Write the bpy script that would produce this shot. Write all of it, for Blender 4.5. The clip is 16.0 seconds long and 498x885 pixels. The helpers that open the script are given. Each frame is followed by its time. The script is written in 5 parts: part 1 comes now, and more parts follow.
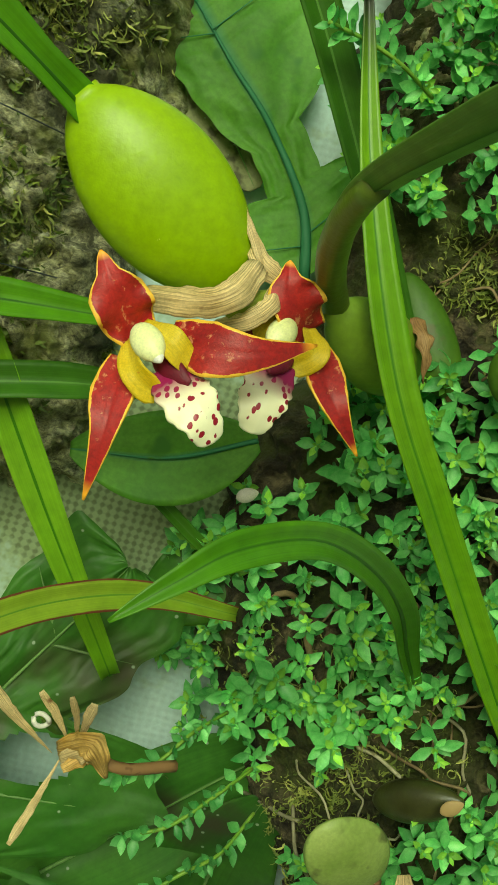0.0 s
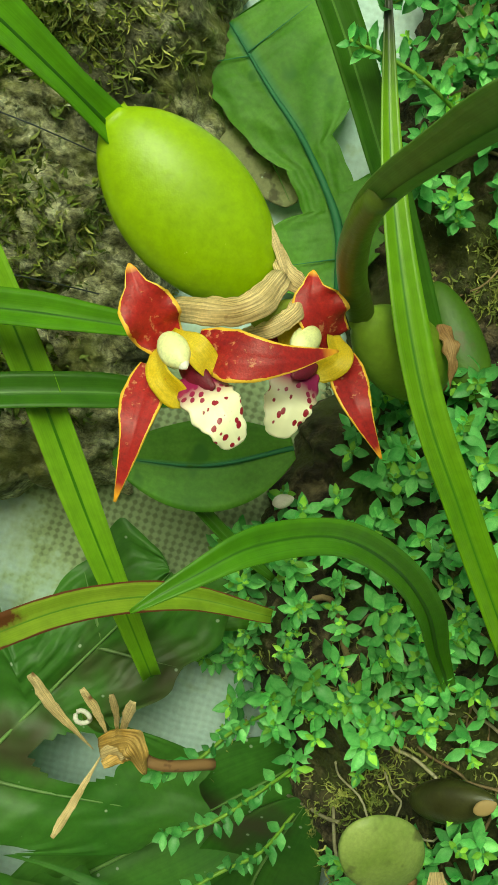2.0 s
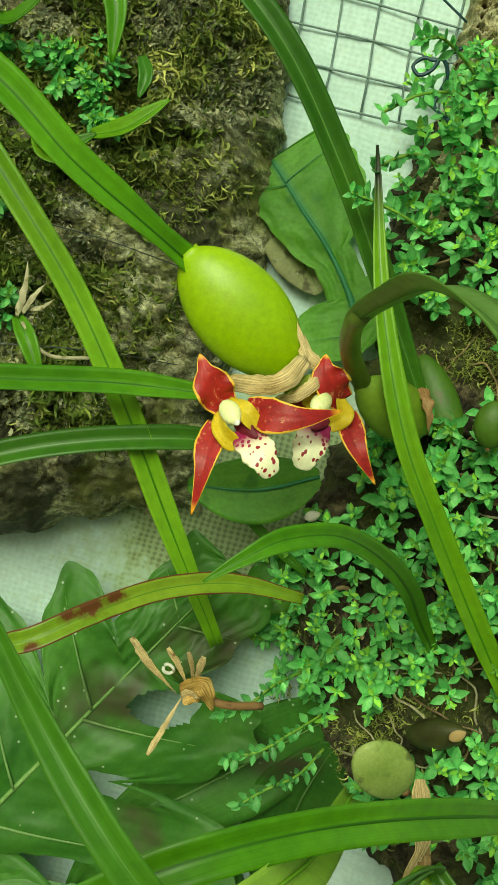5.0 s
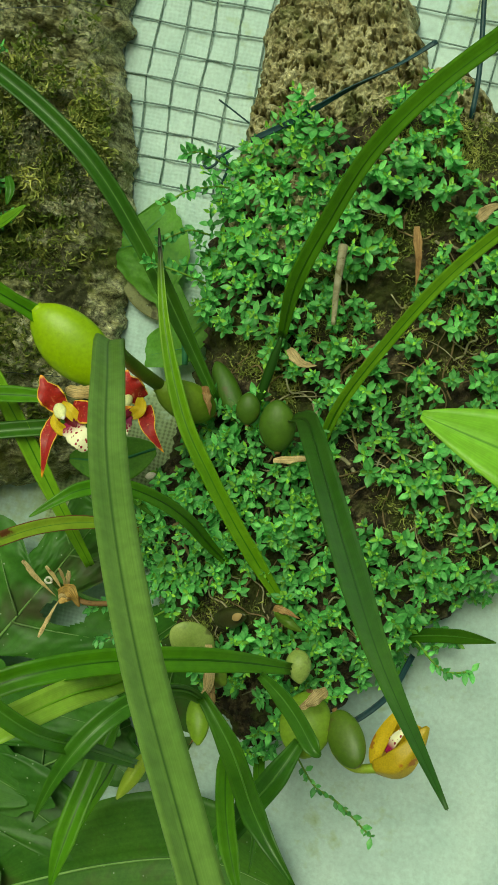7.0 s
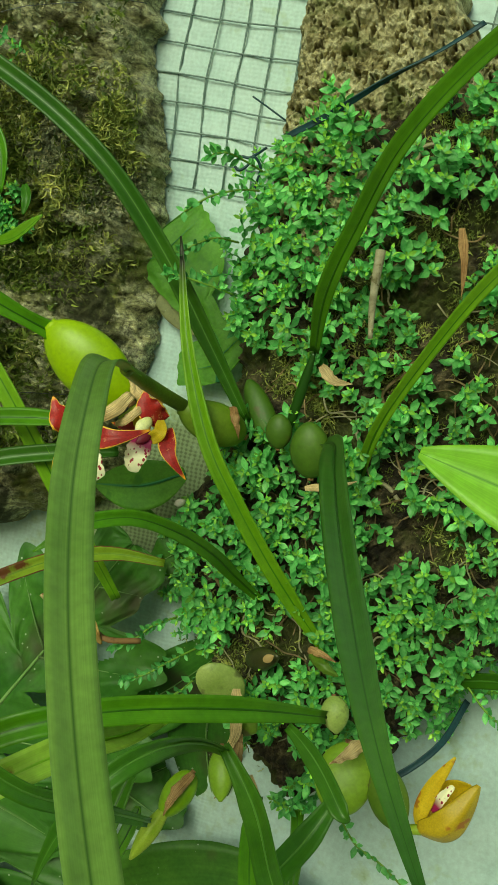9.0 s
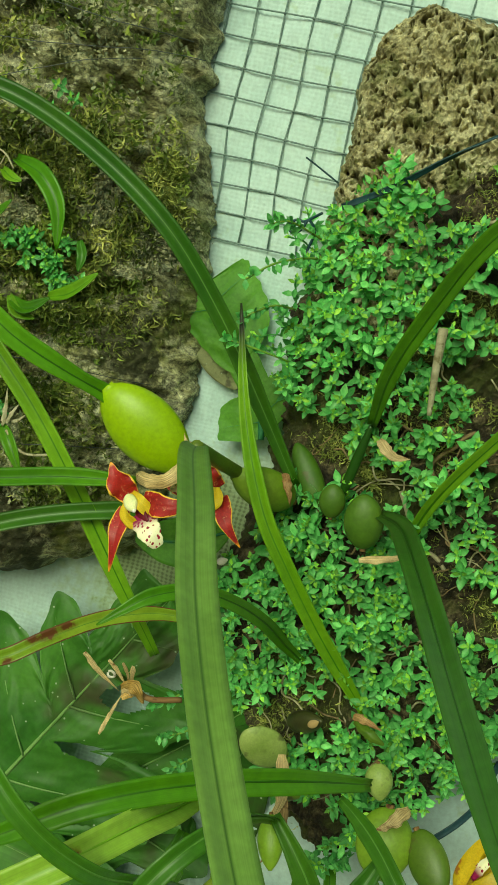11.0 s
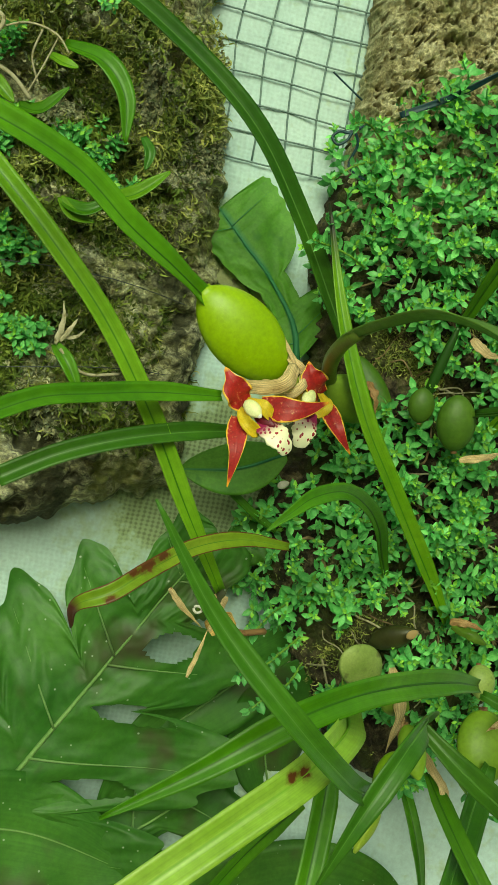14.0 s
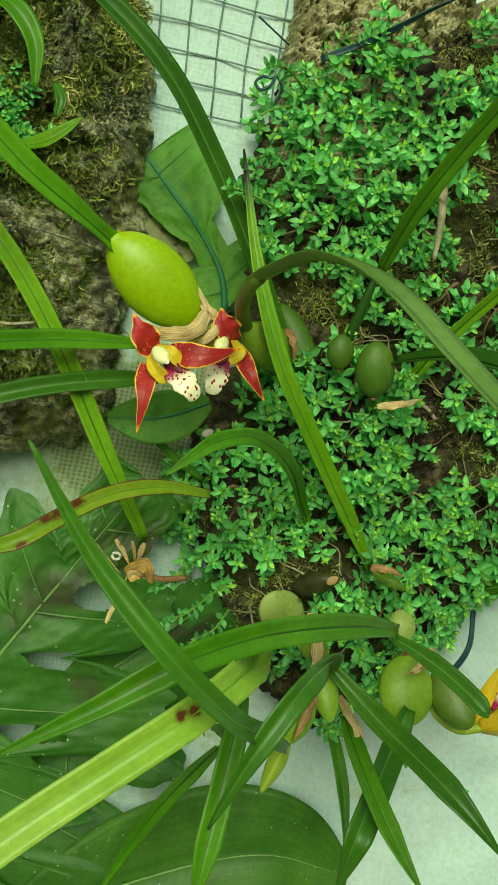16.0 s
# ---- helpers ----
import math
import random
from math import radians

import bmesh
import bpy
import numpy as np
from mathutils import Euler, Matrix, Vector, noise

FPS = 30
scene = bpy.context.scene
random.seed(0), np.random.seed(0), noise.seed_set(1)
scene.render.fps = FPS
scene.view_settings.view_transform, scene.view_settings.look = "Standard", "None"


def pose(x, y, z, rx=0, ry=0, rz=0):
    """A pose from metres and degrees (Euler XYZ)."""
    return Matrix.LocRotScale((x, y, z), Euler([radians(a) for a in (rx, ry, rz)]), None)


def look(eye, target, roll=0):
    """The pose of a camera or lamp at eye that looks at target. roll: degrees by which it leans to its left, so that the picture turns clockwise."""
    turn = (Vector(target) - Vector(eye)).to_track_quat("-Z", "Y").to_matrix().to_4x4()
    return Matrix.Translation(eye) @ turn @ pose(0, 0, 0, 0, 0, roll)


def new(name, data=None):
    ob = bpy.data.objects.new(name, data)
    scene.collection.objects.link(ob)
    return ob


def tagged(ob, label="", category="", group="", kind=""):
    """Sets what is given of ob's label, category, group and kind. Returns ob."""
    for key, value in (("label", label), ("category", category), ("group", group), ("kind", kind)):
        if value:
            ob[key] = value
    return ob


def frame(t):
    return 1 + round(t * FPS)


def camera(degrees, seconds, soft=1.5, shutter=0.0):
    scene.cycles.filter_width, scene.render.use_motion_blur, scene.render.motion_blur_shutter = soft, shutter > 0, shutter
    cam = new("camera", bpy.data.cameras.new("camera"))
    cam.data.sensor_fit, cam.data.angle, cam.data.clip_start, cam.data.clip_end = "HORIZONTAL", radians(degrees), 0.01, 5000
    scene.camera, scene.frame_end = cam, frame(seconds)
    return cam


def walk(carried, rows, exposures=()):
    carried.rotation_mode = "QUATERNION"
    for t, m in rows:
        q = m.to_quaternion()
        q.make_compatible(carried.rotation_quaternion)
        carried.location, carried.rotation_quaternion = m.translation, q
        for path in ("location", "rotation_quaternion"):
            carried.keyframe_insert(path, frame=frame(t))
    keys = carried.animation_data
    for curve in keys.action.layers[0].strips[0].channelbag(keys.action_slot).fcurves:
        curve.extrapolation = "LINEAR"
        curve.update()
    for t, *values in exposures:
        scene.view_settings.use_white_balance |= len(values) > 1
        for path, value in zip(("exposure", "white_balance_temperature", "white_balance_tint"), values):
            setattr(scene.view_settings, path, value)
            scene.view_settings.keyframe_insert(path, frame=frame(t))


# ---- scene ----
cam = camera(26.0, 16.0, 1.1)
PATH = [
    (0, (0.0106, -0.0798, 1.3947), (0.124, 1.912, 1.259), 17.68),
    (0.5, (0.0085, -0.0842, 1.3891), (0.114, 1.910, 1.279), 17.39),
    (1, (0.0085, -0.0852, 1.3896), (0.111, 1.909, 1.276), 17.31),
    (1.5, (0.0095, -0.0859, 1.3889), (0.102, 1.909, 1.283), 17.21),
    (2, (0.0188, -0.0866, 1.3945), (-0.007, 1.909, 1.258), 16.79),
    (2.5, (0.0188, -0.0875, 1.3957), (-0.152, 1.898, 1.230), 16.28),
    (3, (0.0197, -0.0879, 1.4023), (-0.150, 1.894, 1.195), 16.34),
    (3.2, (0.0193, -0.0918, 1.3975), (-0.142, 1.895, 1.230), 16.02),
    (5.5, (0.0345, -0.2271, 1.4096), (-0.115, 1.764, 1.291), 15.95),
    (6, (0.0546, -0.2903, 1.4343), (-0.084, 1.699, 1.279), 15.01),
    (6.5, (0.1069, -0.3065, 1.4414), (-0.046, 1.680, 1.264), 13.65),
    (7, (0.1358, -0.3044, 1.4416), (-0.170, 1.661, 1.229), 12.86),
    (7.5, (0.1535, -0.2943, 1.4370), (-0.258, 1.652, 1.229), 12.21),
    (8, (0.1645, -0.2798, 1.4417), (-0.307, 1.651, 1.223), 11.73),
    (8.5, (0.1591, -0.2664, 1.4453), (-0.325, 1.659, 1.203), 11.89),
    (8.7, (0.1571, -0.2623, 1.4466), (-0.334, 1.662, 1.208), 11.91),
    (10.8, (0.1107, -0.2707, 1.4740), (-0.279, 1.674, 1.216), 14.54),
    (11, (0.1064, -0.2722, 1.4719), (-0.270, 1.676, 1.222), 14.22),
    (11.5, (0.0839, -0.2830, 1.4660), (-0.240, 1.677, 1.233), 14.57),
    (12, (0.0420, -0.2867, 1.4592), (-0.129, 1.695, 1.250), 15.24),
    (12.5, (0.0207, -0.2836, 1.4535), (-0.043, 1.707, 1.275), 15.40),
    (13, (-0.0064, -0.2769, 1.4556), (0.031, 1.715, 1.275), 15.15),
    (13.5, (-0.0254, -0.2703, 1.4316), (0.134, 1.721, 1.332), 14.46),
    (14, (-0.0495, -0.2621, 1.3866), (0.238, 1.717, 1.362), 12.31),
    (14.5, (-0.0497, -0.2669, 1.3526), (0.260, 1.708, 1.395), 11.67),
    (15, (-0.0462, -0.2749, 1.3649), (0.260, 1.701, 1.334), 11.54),
    (15.5, (-0.0294, -0.2719, 1.3837), (0.259, 1.706, 1.306), 11.65),
    (16, (-0.0139, -0.2682, 1.3885), (0.258, 1.711, 1.291), 11.93),
]
walk(cam, [(t, look(eye, target, roll)) for t, eye, target, roll in PATH], [(0.0, 0.07, 7150, -22), (3.2, 0.28, 7150, -22), (5.5, 0.11, 7150, -22), (6.0, -0.03, 7150, -22), (6.5, -0.19, 7150, -22), (8.5, -0.16, 7150, -22), (11.0, -0.04, 7150, -22), (13.0, -0.01, 7150, -22), (16.0, 0.03, 7150, -22)])

# ---- light: bright shade under an overcast roof ----
world = bpy.data.worlds.new("sky")
scene.world = world
world.use_nodes = True
wn, wl = world.node_tree.nodes, world.node_tree.links
wn.clear()
sky = wn.new("ShaderNodeTexSky")
sky.sky_type = "NISHITA"
sky.sun_disc = False
sky.sun_elevation, sky.sun_rotation = radians(26), radians(191)
sky.air_density, sky.dust_density, sky.ozone_density = 1.0, 4.0, 1.0
back = wn.new("ShaderNodeBackground")
back.inputs["Strength"].default_value = 0.063
wo = wn.new("ShaderNodeOutputWorld")
wl.new(sky.outputs[0], back.inputs[0])
wl.new(back.outputs[0], wo.inputs[0])
sun_data = bpy.data.lights.new("sun", "SUN")
sun_data.energy, sun_data.angle, sun_data.color = 2.45, radians(30), (1.0, 0.97, 0.9)
sun = new("sun", sun_data)
sun.matrix_world = look((-0.40, -2.55, 2.72), (0.05, 0.15, 1.4))


# ---- materials ----
def tree(name):
    m = bpy.data.materials.new(name)
    m.use_nodes = True
    n, l = m.node_tree.nodes, m.node_tree.links
    return m, n, l, n["Principled BSDF"]


def ramp(n, l, fac, stops):
    r = n.new("ShaderNodeValToRGB")
    while len(r.color_ramp.elements) < len(stops):
        r.color_ramp.elements.new(0.5)
    for e, (p, c) in zip(r.color_ramp.elements, stops):
        e.position, e.color = p, (*c, 1)
    l.new(fac, r.inputs[0])
    return r.outputs[0]


def noise_tex(n, l, scale, detail=4.0, rough=0.6, stretch=None, distort=0.0):
    co = n.new("ShaderNodeTexCoord")
    out = co.outputs["Object"]
    if stretch:
        mp = n.new("ShaderNodeMapping")
        mp.inputs["Scale"].default_value = stretch
        l.new(out, mp.inputs[0])
        out = mp.outputs[0]
    t = n.new("ShaderNodeTexNoise")
    t.inputs["Scale"].default_value, t.inputs["Detail"].default_value = scale, detail
    t.inputs["Roughness"].default_value, t.inputs["Distortion"].default_value = rough, distort
    l.new(out, t.inputs["Vector"])
    return t.outputs["Fac"]


def mixed(n, l, fac, a, b, blend="MIX"):
    x = n.new("ShaderNodeMix")
    x.data_type, x.blend_type = "RGBA", blend
    for k, v in ((0, fac), (6, a), (7, b)):
        if isinstance(v, (float, int)):
            x.inputs[k].default_value = v
        elif isinstance(v, tuple):
            x.inputs[k].default_value = (*v, 1)
        else:
            l.new(v, x.inputs[k])
    return x.outputs[2]


def bump(n, l, p, height, strength, distance):
    b = n.new("ShaderNodeBump")
    b.inputs["Strength"].default_value, b.inputs["Distance"].default_value = strength, distance
    l.new(height, b.inputs["Height"])
    l.new(b.outputs[0], p.inputs["Normal"])


def stone_like(name, stops, scale, fine, rough=0.9, height=0.002, stretch=None, patch=None, grain=0.55, plates=0):
    m, n, l, p = tree(name)
    a = noise_tex(n, l, scale, 6, 0.65, stretch, 0.4)
    b = noise_tex(n, l, fine, 4, 0.7, stretch)
    col = ramp(n, l, a, stops)
    col = mixed(n, l, grain, col, ramp(n, l, b, [(0.3, (0.35, 0.35, 0.35)), (0.7, (1.3, 1.3, 1.3))]), "MULTIPLY")
    if patch:
        c = noise_tex(n, l, patch[0], 5, 0.6)
        col = mixed(n, l, ramp(n, l, c, [(patch[1], (0, 0, 0)), (patch[2], (1, 1, 1))]), col, patch[3])
    hgt = mixed(n, l, 0.5, a, b)
    if plates:
        co = n.new("ShaderNodeTexCoord")
        mp = n.new("ShaderNodeMapping")
        mp.inputs["Scale"].default_value = (1.0, 1.0, 1.5)
        l.new(co.outputs["Object"], mp.inputs[0])
        wv = mixed(n, l, 0.985, a, mp.outputs[0])
        vo = n.new("ShaderNodeTexVoronoi")
        vo.feature = "DISTANCE_TO_EDGE"
        vo.inputs["Scale"].default_value = plates
        l.new(wv, vo.inputs["Vector"])
        gap = ramp(n, l, vo.outputs["Distance"], [(0.0, (0.12, 0.12, 0.12)), (0.09, (1, 1, 1))])
        col = mixed(n, l, 0.8, col, gap, "MULTIPLY")
        hgt = mixed(n, l, 0.6, hgt, gap)
    l.new(col, p.inputs["Base Color"])
    p.inputs["Roughness"].default_value = rough
    bump(n, l, p, hgt, 0.9, height)
    return m


def leafy(name, dark, light, rough=0.4, scale=60.0, stretch=None, trans=0.25, spots=None, coat=0.0, speck=0.0, veins=None, tip=None, streak=16.0, mark=None, grain=0.32, island=False):
    """A leaf's skin: two greens in patches, a fine grain, some light coming through."""
    m, n, l, p = tree(name)
    a = noise_tex(n, l, scale, 4, 0.55, stretch)
    b = noise_tex(n, l, scale * 14, 3, 0.6)
    col = ramp(n, l, a, [(0.3, dark), (0.72, light)])
    fine = b
    col = mixed(n, l, 0.35, col, ramp(n, l, b, [(0.3, (0.6, 0.6, 0.6)), (0.7, (1.25, 1.25, 1.2))]), "MULTIPLY")
    if island:
        geo = n.new("ShaderNodeNewGeometry")
        col = mixed(n, l, 1.0, col, ramp(n, l, geo.outputs["Random Per Island"], [(0.0, (0.42, 0.48, 0.48)), (0.6, (0.95, 0.95, 0.95)), (1.0, (1.5, 1.35, 1.4))]), "MULTIPLY")
    info = n.new("ShaderNodeObjectInfo")
    hue = n.new("ShaderNodeHueSaturation")
    mp = n.new("ShaderNodeMapRange")
    mp.inputs[3].default_value, mp.inputs[4].default_value = 0.8, 1.2
    l.new(info.outputs["Random"], mp.inputs[0])
    l.new(mp.outputs[0], hue.inputs["Value"])
    l.new(col, hue.inputs["Color"])
    col = hue.outputs[0]
    if veins:
        at_a = n.new("ShaderNodeAttribute")
        at_a.attribute_name = "across"
        ab = n.new("ShaderNodeMath")
        ab.operation = "ABSOLUTE"
        l.new(at_a.outputs["Fac"], ab.inputs[0])
        wob = n.new("ShaderNodeMath")
        wob.operation = "ADD"
        l.new(ab.outputs[0], wob.inputs[0])
        wob.inputs[1].default_value = 0.0
        along_a = n.new("ShaderNodeAttribute")
        along_a.attribute_name = "along"
        xyz = n.new("ShaderNodeCombineXYZ")
        l.new(at_a.outputs["Fac"], xyz.inputs[0])
        l.new(along_a.outputs["Fac"], xyz.inputs[1])
        st = n.new("ShaderNodeMapping")
        st.inputs["Scale"].default_value = (streak, 2.5, 1.0)
        l.new(xyz.outputs[0], st.inputs[0])
        sn = n.new("ShaderNodeTexNoise")
        sn.inputs["Scale"].default_value, sn.inputs["Detail"].default_value = 1.0, 3.0
        l.new(st.outputs[0], sn.inputs["Vector"])
        col = mixed(n, l, grain, col, ramp(n, l, sn.outputs["Fac"], [(0.3, (0.62, 0.66, 0.6)), (0.7, (1.3, 1.25, 1.3))] if grain < 0.9 else [(0.34, (0.50, 0.44, 0.36)), (0.5, (0.92, 0.9, 0.86)), (0.64, (1.25, 1.25, 1.25))]), "MULTIPLY")
        fine = mixed(n, l, 0.5, b, sn.outputs["Fac"])
        col = mixed(n, l, ramp(n, l, wob.outputs[0], [(0.0, (1, 1, 1)), (veins[0], (0, 0, 0))]), col, veins[1])
        if len(veins) > 2:
            edge = n.new("ShaderNodeMath")
            edge.operation = "ADD"
            l.new(ab.outputs[0], edge.inputs[0])
            l.new(mixed(n, l, 0.82, noise_tex(n, l, veins[3], 3, 0.6), (0, 0, 0)), edge.inputs[1])
            col = mixed(n, l, ramp(n, l, edge.outputs[0], [(veins[4], (0, 0, 0)), (veins[4] + 0.06, (1, 1, 1))]), col, veins[2])
    if tip:
        at_b = n.new("ShaderNodeAttribute")
        at_b.attribute_name = "along"
        col = mixed(n, l, ramp(n, l, at_b.outputs["Fac"], [(tip[0], (0, 0, 0)), (min(1.0, tip[0] + 0.06), (1, 1, 1))]), col, tip[1])
    if mark:
        for u0, v0, size in mark[0]:
            pts = []
            for name_, mid, k in (("along", u0, 26.0), ("across", v0, 1.0)):
                at_m = n.new("ShaderNodeAttribute")
                at_m.attribute_name = name_
                ma = n.new("ShaderNodeMath")
                ma.operation = "SUBTRACT"
                l.new(at_m.outputs["Fac"], ma.inputs[0])
                ma.inputs[1].default_value = mid
                mb = n.new("ShaderNodeMath")
                mb.operation = "MULTIPLY"
                l.new(ma.outputs[0], mb.inputs[0])
                mb.inputs[1].default_value = k / size
                pts.append(mb.outputs[0])
            xy = n.new("ShaderNodeCombineXYZ")
            l.new(pts[0], xy.inputs[0])
            l.new(pts[1], xy.inputs[1])
            far = n.new("ShaderNodeVectorMath")
            far.operation = "LENGTH"
            l.new(xy.outputs[0], far.inputs[0])
            fuzz = n.new("ShaderNodeMath")
            fuzz.operation = "MULTIPLY_ADD"
            l.new(noise_tex(n, l, 420, 3, 0.6), fuzz.inputs[0])
            fuzz.inputs[1].default_value = 1.2
            l.new(far.outputs["Value"], fuzz.inputs[2])
            half = n.new("ShaderNodeMath")
            half.operation = "MULTIPLY"
            half.inputs[1].default_value = 0.5
            l.new(fuzz.outputs[0], half.inputs[0])
            col = mixed(n, l, ramp(n, l, half.outputs[0], [(0.50, (1, 1, 1)), (0.58, (0.5, 0.5, 0.5)), (0.75, (0, 0, 0))]), col, mark[1])
    if spots:
        c = noise_tex(n, l, spots[0], 3, 0.5)
        col = mixed(n, l, ramp(n, l, c, [(spots[1], (0, 0, 0)), (spots[1] + (spots[3] if len(spots) > 3 else 0.05), (1, 1, 1))]), col, spots[2])
    if speck:
        v = n.new("ShaderNodeTexVoronoi")
        v.inputs["Scale"].default_value = speck
        co = n.new("ShaderNodeTexCoord")
        l.new(co.outputs["Object"], v.inputs["Vector"])
        col = mixed(n, l, ramp(n, l, v.outputs["Distance"], [(0.06, (0.8, 0.8, 0.8)), (0.10, (0, 0, 0))]), col, (0.45, 0.55, 0.4))
    l.new(col, p.inputs["Base Color"])
    p.inputs["Roughness"].default_value = rough
    p.inputs["Specular IOR Level"].default_value = 0.36
    p.inputs["Coat Weight"].default_value = coat
    p.inputs["Coat Roughness"].default_value = 0.25
    bump(n, l, p, fine, 0.25, 0.0004)
    if trans:
        tr = n.new("ShaderNodeBsdfTranslucent")
        l.new(col, tr.inputs[0])
        ad = n.new("ShaderNodeMixShader")
        ad.inputs[0].default_value = trans
        l.new(p.outputs[0], ad.inputs[1])
        l.new(tr.outputs[0], ad.inputs[2])
        l.new(ad.outputs[0], n["Material Output"].inputs[0])
    return m


M = {}


def wall_skin():
    """Whitewash over a fine woven cloth, stained green with algae in places; plain lumpy plaster further along."""
    m, n, l, p = tree("plaster")
    a = noise_tex(n, l, 26, 5, 0.6)
    b = noise_tex(n, l, 420, 4, 0.7)
    col = ramp(n, l, a, [(0.3, (0.46, 0.62, 0.585)), (0.7, (0.59, 0.745, 0.705))])
    col = mixed(n, l, 0.3, col, ramp(n, l, b, [(0.3, (0.5, 0.5, 0.5)), (0.7, (1.2, 1.2, 1.2))]), "MULTIPLY")
    co = n.new("ShaderNodeTexCoord")
    weave = []
    for way, period in (("X", 150), ("Z", 170)):
        w = n.new("ShaderNodeTexWave")
        w.bands_direction = way
        w.inputs["Scale"].default_value, w.inputs["Distortion"].default_value = period, 5.0
        w.inputs["Detail Scale"].default_value = 0.35
        l.new(co.outputs["Object"], w.inputs["Vector"])
        weave.append(w.outputs["Fac"])
    cloth = mixed(n, l, 0.45, weave[0], weave[1])
    xyz = n.new("ShaderNodeSeparateXYZ")
    l.new(co.outputs["Object"], xyz.inputs[0])
    edge = n.new("ShaderNodeMath")
    edge.operation = "MULTIPLY_ADD"
    l.new(a, edge.inputs[0])
    edge.inputs[1].default_value = 0.05
    l.new(xyz.outputs[0], edge.inputs[2])
    on = ramp(n, l, edge.outputs[0], [(0.085, (1, 1, 1)), (0.115, (0, 0, 0))])
    plain = noise_tex(n, l, 130, 4, 0.6)
    hgt = mixed(n, l, on, plain, cloth)
    col = mixed(n, l, mixed(n, l, 0.13, (0, 0, 0), on), col, mixed(n, l, 1.0, col, ramp(n, l, cloth, [(0.15, (0.66, 0.72, 0.64)), (0.6, (1.06, 1.06, 1.06))]), "MULTIPLY"))
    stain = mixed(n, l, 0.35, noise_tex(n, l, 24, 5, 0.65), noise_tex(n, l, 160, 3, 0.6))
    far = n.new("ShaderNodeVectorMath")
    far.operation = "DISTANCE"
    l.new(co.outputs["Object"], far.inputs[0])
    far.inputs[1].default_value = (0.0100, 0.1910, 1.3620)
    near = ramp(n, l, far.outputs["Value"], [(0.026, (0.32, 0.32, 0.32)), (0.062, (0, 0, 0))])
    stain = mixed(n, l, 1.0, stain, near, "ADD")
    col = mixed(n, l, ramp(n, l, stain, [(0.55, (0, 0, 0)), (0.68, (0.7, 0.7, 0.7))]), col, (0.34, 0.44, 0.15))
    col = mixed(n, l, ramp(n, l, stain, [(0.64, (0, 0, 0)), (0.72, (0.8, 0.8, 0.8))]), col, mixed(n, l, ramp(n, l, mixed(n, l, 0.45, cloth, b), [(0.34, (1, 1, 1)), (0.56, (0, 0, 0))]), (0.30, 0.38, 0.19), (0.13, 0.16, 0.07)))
    l.new(col, p.inputs["Base Color"])
    p.inputs["Roughness"].default_value = 0.85
    bump(n, l, p, mixed(n, l, 0.55, hgt, mixed(n, l, 0.5, plain, b)), 0.6, 0.0006)
    return m


def bark_skin():
    """Grey-tan bark in ragged plates, an olive film of algae, and damp dark patches that also paint in shade gaps."""
    m, n, l, p = tree("bark")
    a = noise_tex(n, l, 60, 7, 0.7, (1.0, 1.0, 2.2), 0.6)
    b = noise_tex(n, l, 330, 6, 0.8, (1.0, 1.0, 1.8))
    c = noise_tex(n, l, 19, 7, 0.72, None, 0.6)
    d = noise_tex(n, l, 45, 5, 0.65, (1.3, 1.0, 1.0))
    col = ramp(n, l, a, [(0.34, (0.09, 0.085, 0.030)), (0.44, (0.38, 0.37, 0.165)), (0.53, (0.70, 0.69, 0.40)), (0.68, (0.90, 0.90, 0.62))])
    col = mixed(n, l, 0.95, col, ramp(n, l, b, [(0.36, (0.10, 0.10, 0.10)), (0.48, (0.75, 0.75, 0.75)), (0.62, (1.5, 1.5, 1.5))]), "MULTIPLY")
    raw = col
    col = mixed(n, l, ramp(n, l, d, [(0.50, (0, 0, 0)), (0.60, (0.8, 0.8, 0.8))]), col, mixed(n, l, b, (0.07, 0.085, 0.010), (0.36, 0.39, 0.08)))
    # noise-placed near-black patches: damp bark plus shade gaps in the moss, put into colour
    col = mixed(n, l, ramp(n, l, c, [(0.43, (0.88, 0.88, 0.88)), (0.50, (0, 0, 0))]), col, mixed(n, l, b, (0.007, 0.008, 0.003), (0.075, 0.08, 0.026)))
    co = n.new("ShaderNodeTexCoord")
    far = n.new("ShaderNodeVectorMath")
    far.operation = "DISTANCE"
    l.new(co.outputs["Object"], far.inputs[0])
    far.inputs[1].default_value = (-0.0591, 0.1269, 1.5651)
    fray = n.new("ShaderNodeMath")
    fray.operation = "MULTIPLY_ADD"
    l.new(c, fray.inputs[0])
    fray.inputs[1].default_value = 0.10
    l.new(far.outputs["Value"], fray.inputs[2])
    col = mixed(n, l, ramp(n, l, fray.outputs[0], [(0.115, (0.85, 0.85, 0.85)), (0.165, (0, 0, 0))]), col, raw)
    l.new(col, p.inputs["Base Color"])
    p.inputs["Roughness"].default_value = 0.85
    bump(n, l, p, mixed(n, l, 0.5, a, b), 1.0, 0.004)
    return m


